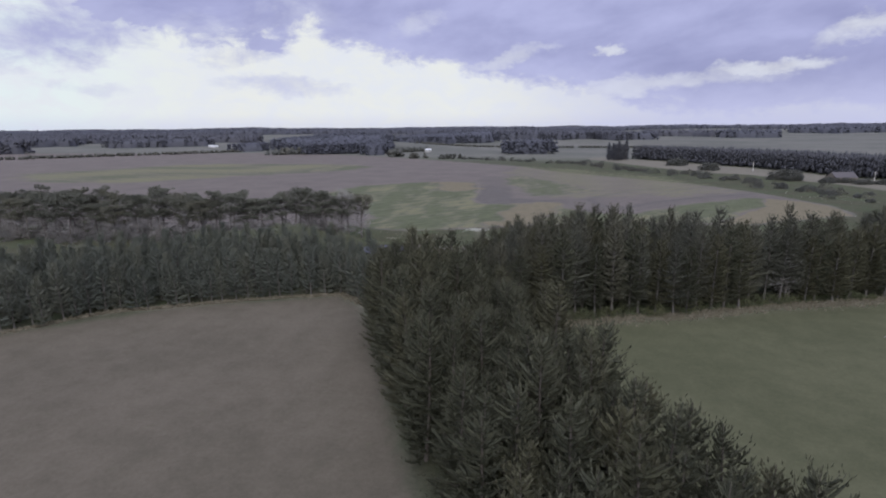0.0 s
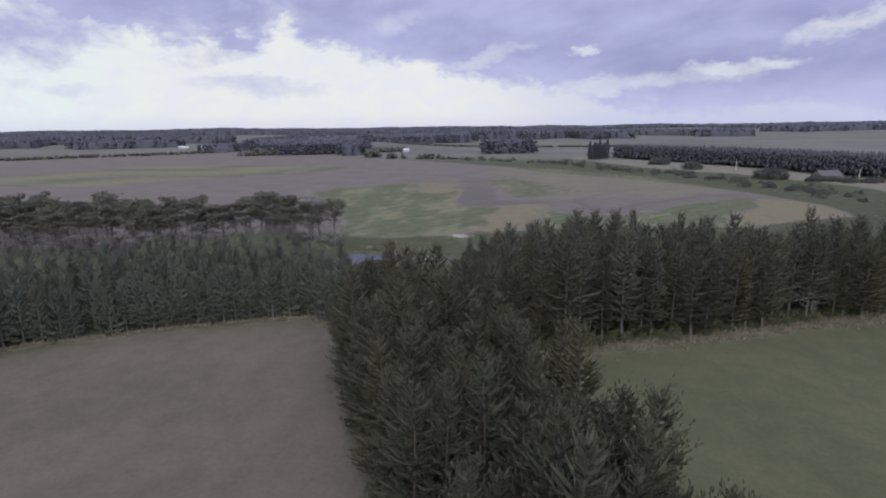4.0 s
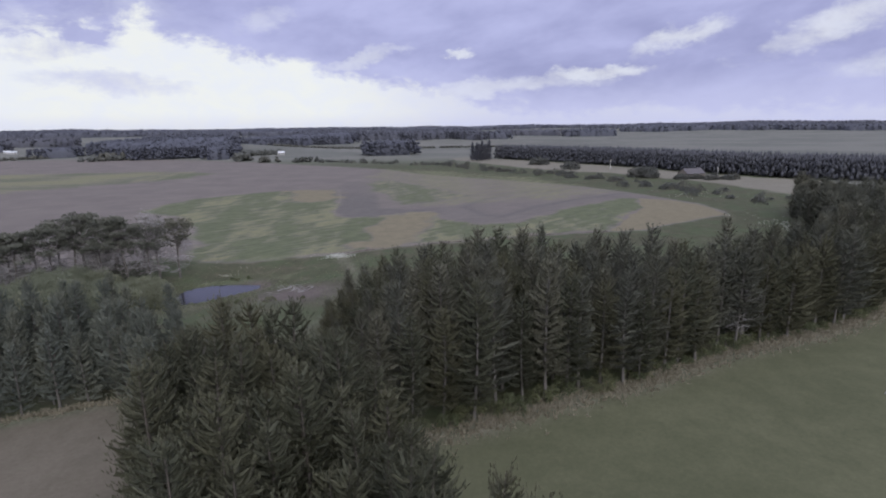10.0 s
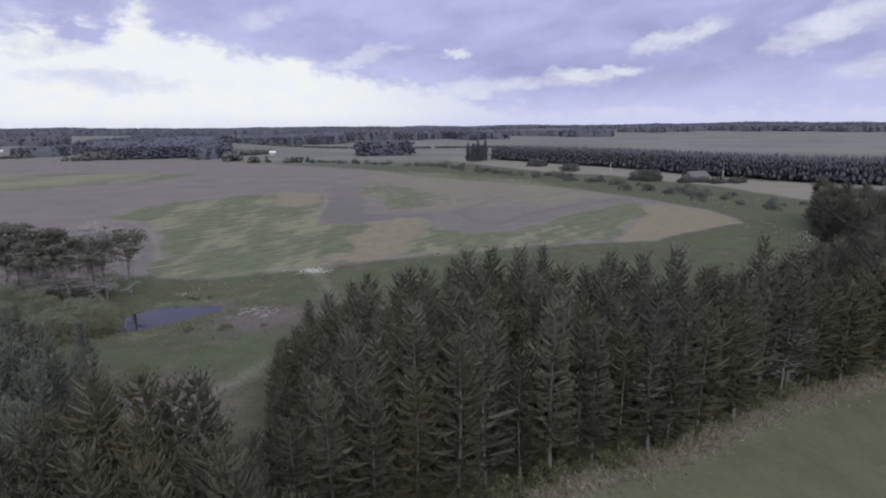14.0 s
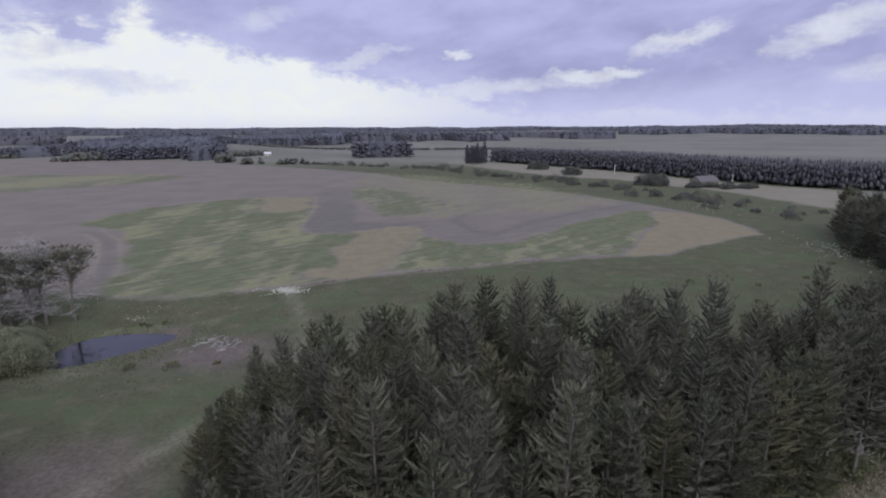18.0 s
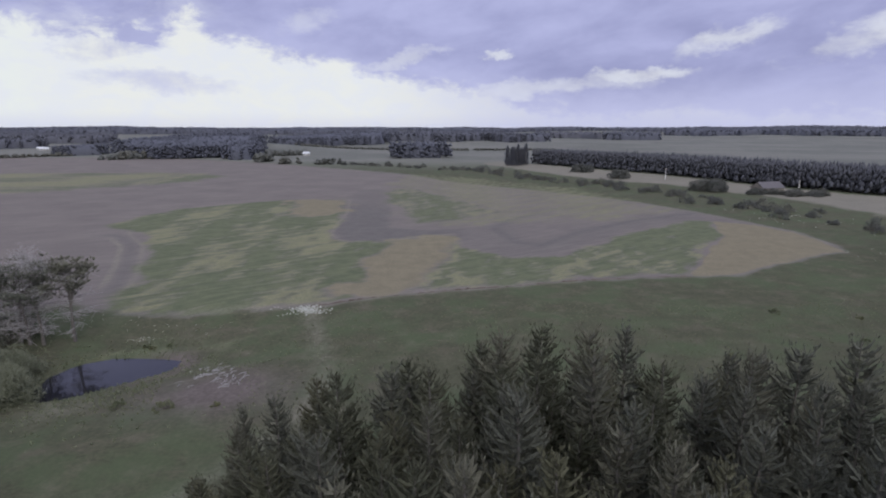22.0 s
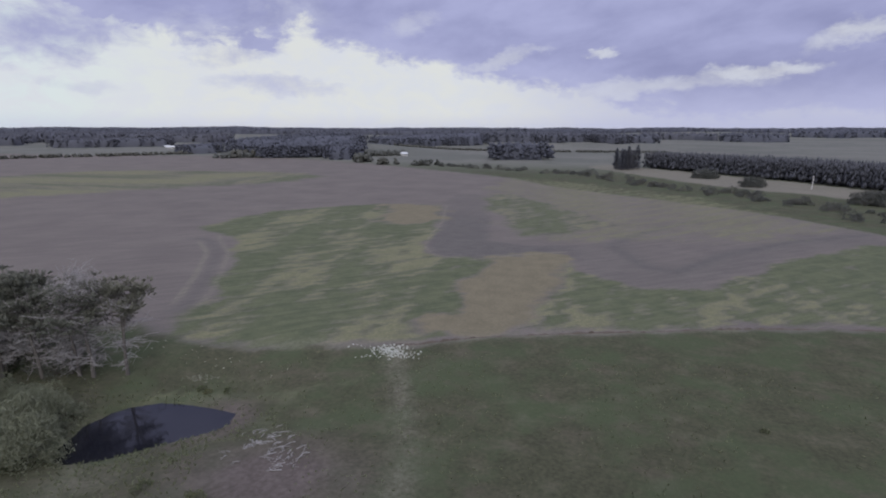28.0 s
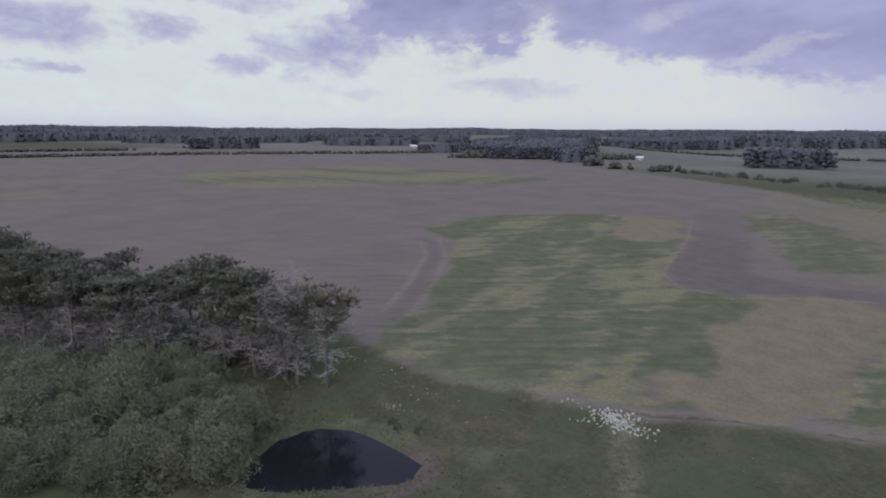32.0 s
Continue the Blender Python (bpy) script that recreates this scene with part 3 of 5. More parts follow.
def water():
    mat, n, bsdf = material("pond_water", 0.06, spec=0.8)
    place = n.add("ShaderNodeNewGeometry").outputs["Position"]
    n.plug(bsdf.inputs["Base Color"], n.mix(n.noise(place, 0.3, 3), (0.008, 0.009, 0.013), (0.014, 0.014, 0.018)))
    bsdf.inputs["IOR"].default_value = 1.33
    bumped(n, bsdf, n.noise(place, 1.2, 2), 0.05, 0.03)
    bm = bmesh.new()
    c = np.mean(POND, 0)
    bm.faces.new([bm.verts.new((c[0] + (x - c[0]) * 1.12, c[1] + (y - c[1]) * 1.12, WATER_Z)) for x, y in POND])
    bmesh.ops.triangulate(bm, faces=bm.faces)
    mesh = bpy.data.meshes.new("pond")
    bm.to_mesh(mesh)
    mesh.materials.append(mat)
    tagged(new("pond", mesh), "small dark farm pond with a still, reflecting surface", "pond", kind="structure")


water()


def earth_bank():
    """A low broken bank of thrown-up earth where the field meets the pasture."""
    rng = np.random.default_rng(5)
    line = np.array([(-33, 140), (-29.5, 141), (-21, 146.5), (-11, 150.5), (-3, 153), (13, 158.5), (28, 163.5), (43, 167.5), (55, 169.2)])
    run = np.r_[0, np.cumsum(np.hypot(*np.diff(line, axis=0).T))]
    at = np.arange(0, run[-1], 0.7)
    x, y = np.interp(at, run, line[:, 0]), np.interp(at, run, line[:, 1]) + 0.04 * rng.normal(size=len(at))
    high = np.clip(0.12 + 0.10 * np.sin(at * 0.21) + 0.10 * rng.normal(size=len(at)), 0.02, 0.6)
    wide = rng.uniform(0.2, 0.36, len(at))
    z = height(x, y)
    rows = [np.c_[x, y + wide * k, z + np.where(abs(k) < 0.9, high, -0.08)] for k in (-1, -0.35, 0.3, 1)]
    verts = np.stack(rows, 1).reshape(-1, 3)
    i = (np.arange(len(at) - 1)[:, None] * 4 + np.arange(3)).ravel()
    mesh = bpy.data.meshes.new("earth_bank")
    mesh.from_pydata(verts.tolist(), [], np.c_[i, i + 4, i + 5, i + 1].tolist())
    mesh.materials.append(plain("thrown_earth", (0.075, 0.062, 0.053), (0.14, 0.118, 0.098), 0.95))
    tagged(new("earth_bank", mesh), "low broken bank of dark earth along the field edge", "earth bank", kind="structure")


earth_bank()


# ---- builders for plants ----
def mesh_of(name, verts, faces, mat, soft=False, tip_tint=None):
    mesh = bpy.data.meshes.new(name)
    mesh.from_pydata(np.asarray(verts, float).tolist(), [], np.asarray(faces).tolist())
    if soft:
        mesh.polygons.foreach_set("use_smooth", np.ones(len(mesh.polygons), bool))
    if tip_tint is not None:
        mesh.attributes.new("tip_tint", "FLOAT", "POINT").data.foreach_set("value", np.asarray(tip_tint, np.float32))
    mesh.materials.append(mat)
    return mesh


def part(name, mesh, parent, label=""):
    ob = new(name, mesh)
    ob.parent = parent
    if label:
        ob["label"] = label
    return ob


def unit(v):
    return v / np.maximum(np.linalg.norm(v, axis=-1, keepdims=True), 1e-9)


def tube(path, radii, sides=5):
    """A tapered tube along a path: verts and triangles."""
    path = np.asarray(path, float)
    ahead = unit(np.gradient(path, axis=0))
    side = unit(np.cross(ahead, np.where(np.abs(ahead[:, 2:3]) > 0.9, [[1.0, 0, 0]], [[0, 0, 1.0]])))
    other = np.cross(ahead, side)
    a = np.arange(sides) * 2 * math.pi / sides
    rings = path[:, None] + np.asarray(radii)[:, None, None] * (np.cos(a)[None, :, None] * side[:, None] + np.sin(a)[None, :, None] * other[:, None])
    k, j = np.meshgrid(np.arange(len(path) - 1), np.arange(sides), indexing="ij")
    a0, a1 = k * sides + j, k * sides + (j + 1) % sides
    tri = np.concatenate([np.stack([a0, a1, a1 + sides], -1).reshape(-1, 3), np.stack([a0, a1 + sides, a0 + sides], -1).reshape(-1, 3)])
    return rings.reshape(-1, 3), tri


def joined(pieces):
    verts, faces, base = [], [], 0
    for v, f in pieces:
        verts.append(v)
        faces.append(np.asarray(f) + base)
        base += len(v)
    return np.concatenate(verts), np.concatenate(faces)


def blades(rng, roots, ways, count, length, spread, width):
    """Around each root, pointed blades that fan out about its way: one triangle each."""
    n = len(roots)
    way = unit(ways[:, None] + spread * rng.normal(size=(n, count, 3)))
    side = unit(np.cross(way, rng.normal(size=(n, count, 3)))) * width * rng.uniform(0.7, 1.3, (n, count, 1))
    root = roots[:, None] + 0.10 * length * rng.normal(size=(n, count, 3))
    tip = root + way * length * rng.uniform(0.7, 1.25, (n, count, 1))
    verts = np.stack([root - side, root + side, tip], 2).reshape(-1, 3)
    return verts, np.arange(n * count * 3).reshape(-1, 3)


def spindles(roots, ways, radius):
    """Slim three-sided spindles from each root along its way: the body of a shoot."""
    d = unit(ways)
    a = unit(np.cross(d, (0.3, 0.9, 0.2)))
    b = np.cross(d, a)
    mid = roots + ways * 0.4
    ring = [mid + radius * (math.cos(t) * a + math.sin(t) * b) for t in (0, 2.09, 4.19)]
    verts = np.stack([roots, *ring, roots + ways], 1).reshape(-1, 3)
    tri = np.array([(0, 2, 1), (0, 3, 2), (0, 1, 3), (1, 2, 4), (2, 3, 4), (3, 1, 4)])
    return verts, (np.arange(len(roots))[:, None, None] * 5 + tri).reshape(-1, 3)


def leaves(rng, centres, outward, count, size, scatter):
    """Small leaves scattered about each centre, tilted about the outward way."""
    n = len(centres)
    at = centres[:, None] + scatter * rng.normal(size=(n, count, 3))
    a = unit(rng.normal(size=(n, count, 3)) + 0.4 * outward[:, None])
    b = unit(np.cross(a, rng.normal(size=(n, count, 3))))
    s = size * rng.uniform(0.6, 1.4, (n, count, 1))
    verts = np.stack([at - a * s, at + b * s * 0.55, at + a * s], 2).reshape(-1, 3)
    return verts, np.arange(n * count * 3).reshape(-1, 3)


def shoots_of(rng, roots, ways, length, radius, tips, blades_per=2):
    """Needled shoots: a tapering body and a few loose needle bundles each. Gives verts, triangles and the tint of each vert."""
    ways = unit(ways)
    v1, f1 = spindles(roots, ways * length[:, None], radius[:, None])
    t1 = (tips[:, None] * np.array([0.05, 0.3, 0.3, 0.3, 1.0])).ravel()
    n, k = len(roots), blades_per
    way = unit(ways[:, None] + 0.42 * rng.normal(size=(n, k, 3)))
    side = unit(np.cross(way, rng.normal(size=(n, k, 3)))) * 0.40 * radius[:, None, None]
    foot = roots[:, None] + (ways * length[:, None])[:, None] * rng.uniform(0.0, 0.55, (n, k, 1))
    tip = foot + way * length[:, None, None] * rng.uniform(0.5, 0.85, (n, k, 1))
    v2 = np.stack([foot - side, foot + side, tip], 2).reshape(-1, 3)
    t2 = (tips[:, None, None] * np.array([0.1, 0.1, 0.9]) * np.ones((1, k, 1))).ravel()
    return np.concatenate([v1, v2]), np.concatenate([f1, np.arange(n * k * 3).reshape(-1, 3) + len(v1)]), np.concatenate([t1, t2])


def pine(seed, h, base, rad, shoots, needles=PINE, bark_mat=BARK, lean=0.02, size=1.0, bare=0.0, full=0.8, spire=0.5):
    """A plantation pine: straight tapered trunk, whorled limbs with upturned ends, and dense boughs set with needled shoots."""
    rng = np.random.default_rng(seed)
    top = np.array([lean * h * rng.normal(), lean * h * rng.normal(), h])
    t = np.linspace(0, 1, 8)[:, None]
    spine = t * top + 0.012 * h * np.sin(t * 3.1) * rng.normal(size=(1, 3)) * (1, 1, 0)
    r0 = 0.009 * h + 0.04
    wood = [tube(spine, r0 * (1 - t[:, 0]) ** 0.8 * np.where(t[:, 0] == 0, 1.35, 1) + 0.012, 7)]
    grey, limbs, arms = [], [], []
    z, turn = base, rng.uniform(0, 6)
    gone = rng.uniform(0, 6.28)              # the side on which limbs are short
    while z < h - 0.7:
        u = (z - base) / (h - base)
        reach = rad * np.clip(1 - u, 0, 1) ** full * (0.72 + 0.28 * min(1, u / 0.25)) + 0.25
        start = np.array([np.interp(z / h, t[:, 0], spine[:, k]) for k in range(3)])
        for k in range(5):
            a = turn + k * 1.2566 + rng.normal() * 0.3
            L = reach * rng.uniform(0.55, 1.22) * (1 - 0.22 * max(0, math.cos(a - gone)))
            out = np.array([math.cos(a), math.sin(a), 0])
            lift = rng.uniform(0.10, 0.42) + 0.55 * u
            p1 = start + out * L * 0.62 + np.array([0, 0, L * lift * 0.35])
            p2 = start + out * L + np.array([0, 0, L * lift + 0.25])
            if rng.random() < bare * max(0.0, 1 - u / 0.75):
                p2 = p2 + rng.normal(size=3) * 0.16 * L
                grey.append(tube([start, p1, p2], [0.02 + 0.008 * L, 0.016 + 0.005 * L, 0.008], 4))
                for j in range(7):
                    q = start + (p2 - start) * rng.uniform(0.3, 1)
                    grey.append(tube([q, q + (out * 0.5 + rng.normal(size=3) * 0.45) * L * 0.36], [0.018, 0.007], 3))
                continue
            limbs.append((start, p1, p2, out, L, u))
        z += rng.uniform(0.75, 1.10) * (1.0 if u < 0.6 else 0.7)
        turn += 2.4
    # boughs: the main axis of each limb, and side boughs that fork from the long ones
    boughs = []
    for start, p1, p2, out, L, u in limbs:
        across = np.array([-out[1], out[0], 0])
        if L > 1.2:
            arms.append(tube([start, p1, p2], [0.012 + 0.008 * L, 0.008 + 0.005 * L, 0.006], 3))
        q = start + (p1 - start) * 0.2
        boughs.append((q, p1, p2, L, u))
        for side in (-1, 1):
            if L > 1.6 + rng.uniform(0, 0.8):
                g = start + (p1 - start) * rng.uniform(0.45, 0.9)
                way = unit(out * 0.8 + across * side * rng.uniform(0.5, 0.95))
                l = L * rng.uniform(0.34, 0.55)
                boughs.append((g, g + way * l * 0.6 + (0, 0, 0.06 * l), g + way * l + (0, 0, l * rng.uniform(0.25, 0.6)), l * 1.2, u))
    bodies, roots, ways, tips = [], [], [], []
    room = np.array([0.5 + b[3] for b in boughs])
    room = room / room.sum() * shoots
    for (q, p1, p2, L, u), m in zip(boughs, room):
        R = min(0.09 + 0.040 * L, 0.23) * size ** 0.5 * rng.uniform(0.85, 1.15)
        path = np.array([q, q + (p1 - q) * 0.62, p1 + (p2 - p1) * 0.35, p2])
        v, f = tube([q, path[1], path[2] + (p2 - path[2]) * 0.45], [0.08, R, 0.04], 4)
        bodies.append((v + rng.normal(size=v.shape) * 0.25 * R, f))
        m = max(4, int(m + rng.random()))
        k = rng.uniform(0.15, 3.0, m)
        k[0] = 3.0
        i = np.minimum(k.astype(int), 2)
        at = path[i] + (path[i + 1] - path[i]) * (k - i)[:, None]
        ahead = unit(path[i + 1] - path[i])
        thick = np.interp(k, [0, 1, 2, 3], [0.08, R, 0.75 * R, 0.05])
        side = unit(np.cross(ahead, (0, 0, 1.0)))
        rise = np.cross(side, ahead)
        turn = rng.uniform(-0.5, 3.64, m)
        round_ = side * np.cos(turn)[:, None] + rise * np.sin(turn)[:, None]
        roots.append(at + round_ * (0.9 * thick + 0.04)[:, None] * rng.uniform(0.6, 1.3, (m, 1)))
        ways.append(ahead * 0.60 + round_ * 0.45 + (0, 0, 0.34 + 0.35 * u) + 0.10 * rng.normal(size=(m, 3)))
        # paler towards bough ends and the crown's top
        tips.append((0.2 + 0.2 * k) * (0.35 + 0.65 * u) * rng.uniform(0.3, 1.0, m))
    # the leader
    k = np.arange(16)
    roots.append(top - np.c_[0.05 * rng.normal(size=(16, 2)), 0.35 + 0.12 * k * (0.6 + spire)])
    ways.append(np.c_[0.10 * k[:, None] ** 0.8 * rng.normal(size=(16, 2)), np.ones(16)])
    tips.append(np.full(16, 0.7))
    roots, ways, tips = np.concatenate(roots), np.concatenate(ways), np.concatenate(tips)
    n = len(roots)
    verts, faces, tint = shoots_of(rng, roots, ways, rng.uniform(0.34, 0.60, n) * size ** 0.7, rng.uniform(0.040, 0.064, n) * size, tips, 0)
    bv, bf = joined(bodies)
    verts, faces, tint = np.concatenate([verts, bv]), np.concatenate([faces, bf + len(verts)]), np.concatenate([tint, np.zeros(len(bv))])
    # dead stubs below the crown
    for k in range(int(base * 2.0)):
        zz, a, L = rng.uniform(0.2 * base, base), rng.uniform(0, 6.28), rng.uniform(0.4, 1.5)
        s0 = np.array([0, 0, zz])
        wood.append(tube([s0, s0 + np.array([math.cos(a), math.sin(a), 0.12]) * L], [0.018, 0.005], 3))
    made = [mesh_of("trunk", *joined(wood), bark_mat, True), mesh_of("crown", verts, faces, needles, tip_tint=tint), mesh_of("branching", *joined(arms), BARK, True)]
    if grey:
        made.append(mesh_of("deadwood", *joined(grey), DEAD_TWIG, True))
    return made


def old_pine(seed, h, spread_r, dead=0.0, twigs=64, needles=PINE_OLD):
    """A wind-shaped old pine: tall forked trunk, heavy limbs, flat pads of needles at their ends, bare grey branches below."""
    rng = np.random.default_rng(seed)
    lean = rng.normal(size=2) * 0.05 * h
    t = np.array([0, 0.2, 0.42, 0.6])
    foot = np.c_[lean[0] * t + 0.12 * rng.normal(size=4), lean[1] * t + 0.12 * rng.normal(size=4), h * t]
    foot[0] = (0, 0, -0.2)
    wood = [tube(foot, [0.021 * h, 0.016 * h, 0.013 * h, 0.011 * h], 7)]
    roots, ways, grey, stems = [], [], [], []
    for k in range(3):
        a = k * 2.09 + rng.normal() * 0.5
        end = foot[3] + (math.cos(a) * 0.3 * spread_r, math.sin(a) * 0.3 * spread_r, h * rng.uniform(0.28, 0.38))
        mid = foot[2] + (end - foot[2]) * 0.5 + rng.normal(size=3) * 0.3
        wood.append(tube([foot[2], mid, end], [0.009 * h, 0.007 * h, 0.03], 5))
        stems.append((foot[2], mid, end))
    limbs = int(rng.integers(13, 17))
    for k in range(limbs):
        st = stems[rng.integers(3)]
        f = rng.uniform(0.08, 1.0)
        start = st[0] + (st[2] - st[0]) * f
        a = k * 2.4 + rng.normal() * 0.35
        far = spread_r * rng.uniform(0.55, 1.0) * (1.08 - 0.45 * f)
        end = start + (math.cos(a) * far, math.sin(a) * far, far * rng.uniform(0.05, 0.42) + 0.3)
        mid = start + (end - start) * 0.5 - (0, 0, 0.08 * far)
        wood.append(tube([start, mid, end], [0.0065 * h, 0.0045 * h, 0.025], 4))
        spots = [end, mid + (end - mid) * 0.5, st[2] + rng.normal(size=3) * (0.8, 0.8, 0.3)]
        for j in range(3):
            q = mid + (end - mid) * rng.uniform(0.0, 1) + rng.normal(size=3) * (1.0, 1.0, 0.35) + (0, 0, 0.3)
            wood.append(tube([mid + (end - mid) * 0.3, q], [0.05, 0.015], 3))
            spots.append(q)
        for q in spots:
            if rng.random() < dead:
                for j in range(44):
                    g = q + rng.normal(size=3) * (0.9, 0.9, 0.7)
                    grey.append(tube([g, g + rng.normal(size=3) * (0.6, 0.6, 0.4) + (0, 0, 0.3)], [0.024, 0.008], 3))
                continue
            m = 13
            d = unit(rng.normal(size=(m, 3)) * (1, 1, 0.6) + (0, 0, 0.35))
            rr = rng.uniform(0.7, 1.3)
            roots.append(q + d * (rr, rr, rr * 0.34) * rng.uniform(0.35, 1.0, (m, 1)))
            ways.append(d + (0, 0, 0.5))
    for k in range(twigs):
        zz, a, L = rng.uniform(0.10, 0.80) * h, rng.uniform(0, 6.28), rng.uniform(1.2, 0.95 * spread_r)
        s0 = np.array([np.interp(min(zz, h * 0.6), foot[:, 2], foot[:, j]) for j in range(3)]) + (0, 0, max(0, zz - h * 0.6))
        e = s0 + np.array([math.cos(a) * L, math.sin(a) * L, L * rng.uniform(-0.12, 0.4)])
        grey.append(tube([s0, (s0 + e) / 2 + (0, 0, 0.1 * L), e], [0.06, 0.048, 0.016], 3))
        for j in range(5):
            q = s0 + (e - s0) * rng.uniform(0.3, 1)
            grey.append(tube([q, q + rng.normal(size=3) * (0.28, 0.28, 0.2) * L + (0, 0, 0.06 * L)], [0.042, 0.014], 3))
    roots, ways = np.concatenate(roots), np.concatenate(ways)
    n = len(roots)
    verts, faces, tint = shoots_of(rng, roots, ways, rng.uniform(0.5, 0.9, n), rng.uniform(0.11, 0.18, n), rng.uniform(0, 0.5, n), 1)
    return (mesh_of("trunk", *joined(wood), BARK_PALE, True), mesh_of("crown", verts, faces, needles, tip_tint=tint), mesh_of("deadwood", *joined(grey), GREY_TWIG, True))


def shrub(seed, rad, high, lobes, per, leaf, mat, stem=True):
    """A rounded shrub: stems and many small leaf clumps on an uneven dome."""
    rng = np.random.default_rng(seed)
    d = unit(rng.normal(size=(lobes, 3)) * (1, 1, 0.9) + (0, 0, 0.35))
    d[:, 2] = np.abs(d[:, 2])
    c = d * (rad * 0.78, rad * 0.78, high * 0.74) * rng.uniform(0.72, 1.08, (lobes, 1))
    size = rng.uniform(0.16, 0.27, lobes) * (rad + high) * 0.55
    out, tiers = [], []
    for k in range(lobes):
        dd = unit(rng.normal(size=(per, 3)) + d[k] * 0.5)
        p = c[k] + dd * size[k] * rng.uniform(0.75, 1.08, (per, 1))
        p[:, 2] = np.maximum(p[:, 2], 0.05)
        tiers.append(leaves(rng, p, dd, 3, leaf, leaf * 0.8))
    wood = [tube([(0, 0, -0.2), c[k] * (0.4, 0.4, 0.5), c[k]], [0.05 + 0.012 * high, 0.03 + 0.006 * high, 0.012], 4) for k in range(0, lobes, 2)]
    return mesh_of("stem", *joined(wood), BARK, True), mesh_of("foliage", *joined(tiers), mat)


def kind_of(name, meshes, label, category, group, names):
    """A first thing of a kind, made of the given meshes as its parts; it is set where the first copy goes."""
    ob = tagged(new(name), label, category, group)
    for part_name, mesh in zip(names, meshes):
        part(part_name, mesh, ob)
    return ob


def spots_in(rng, poly, pitch, jitter=0.3, tries=1.0):
    """Uneven planting spots inside a polygon."""
    p = np.array(poly, float)
    lo, hi = p.min(0), p.max(0)
    gx, gy = np.meshgrid(np.arange(lo[0], hi[0], pitch), np.arange(lo[1], hi[1], pitch * 0.87))
    gx = gx + (np.arange(gx.shape[0]) % 2)[:, None] * pitch / 2
    pts = np.c_[gx.ravel(), gy.ravel()] + rng.normal(size=(gx.size, 2)) * pitch * jitter * 0.6
    return pts[inside(pts[:, 0], pts[:, 1], poly) > 0]


def plant(rng, kinds, pts, low=0.88, high=1.1, sink=0.1, grown=None):
    """Set the kinds on the spots, turned and sized unevenly. The first use of a kind moves it, the next ones copy it."""
    used = set()
    for x, y in pts:
        ob = kinds[rng.integers(len(kinds))]
        s = rng.uniform(low, high) * (grown(x, y) if grown else 1.0)
        m = Matrix.LocRotScale((x, y, float(height(x, y)) - sink), Euler((0, 0, rng.uniform(0, 6.283))), (s * rng.uniform(0.92, 1.1), s * rng.uniform(0.92, 1.1), s))
        if ob in used:
            copy_thing(ob, m)
        else:
            used.add(ob)
            pending.append((ob, m))
    for ob in kinds:
        if ob not in used:
            pending.append((ob, None))


pending = []
RNG = np.random.default_rng(11)
TC = ("trunk", "crown", "branching")
OLD = ("trunk", "crown", "deadwood")

# belt that the camera follows at first
kinds = [kind_of("pine_tree", pine(20 + k, h, b, r, 1900, full=0.68, spire=sp), "tall dark green pine with upturned shoots in a shelter belt", "pine tree", "pines of the near belt", TC)
         for k, (h, b, r, sp) in enumerate([(17.8, 0.6, 4.9, 0.2), (18.8, 0.8, 4.6, 1.0), (17.0, 0.6, 5.1, 0.1), (19.2, 0.8, 4.7, 0.6), (16.0, 0.5, 4.8, 0.2), (16.6, 0.4, 4.4, 0.3)])]
NEAR_BELT = [(14, -46), (-3.6, -10), (-11.2, 1.5), (-21.3, 18.5), (-30.2, 31), (-35.5, 41), (-24, 45), (-12, 37), (-3.0, 23.5), (2.2, 13.5), (5.2, 7), (9.2, 0.5), (14.6, -9.5), (21.8, -21.5), (32, -38)]
plant(RNG, kinds, spots_in(RNG, NEAR_BELT, 3.75, 0.2), 0.86, 1.06)

# belt across the right-hand paddock
kinds = [kind_of("pine_tree", pine(40 + k, h, b, r, 1800, PINE_B if k % 2 else PINE, BARK_PALE, full=0.68, spire=sp), "tall dark green pine in a wide shelter belt", "pine tree", "pines of the right belt", TC)
         for k, (h, b, r, sp) in enumerate([(17.2, 1.4, 5.0, 0.4), (18.4, 2.0, 4.6, 1.3), (16.6, 1.2, 5.2, 0.1), (17.8, 2.3, 4.7, 0.8), (15.8, 1.0, 5.0, 0.2), (18.6, 1.8, 4.5, 1.5)])]
RIGHT_BELT = [(-16, 47), (-5, 50.5), (3, 53.5), (13, 57.5), (27, 64), (44, 73.5), (67, 82.5), (82, 92), (112, 112), (104, 122), (82, 106), (60, 92), (45, 84), (30, 84), (18, 85), (9, 88), (3, 86), (-4, 82.5), (-13, 81.5), (-20, 78), (-23, 72), (-20.5, 63), (-18, 55)]


def west_end(x, y):
    """The belt's trees get lower towards its western end."""
    return float(np.interp(x + 0.12 * (y - 60), [-24, -17, -10, -4], [0.48, 0.66, 0.86, 1.0]))


plant(RNG, kinds, spots_in(RNG, RIGHT_BELT, 4.4), 0.85, 1.06, grown=west_end)
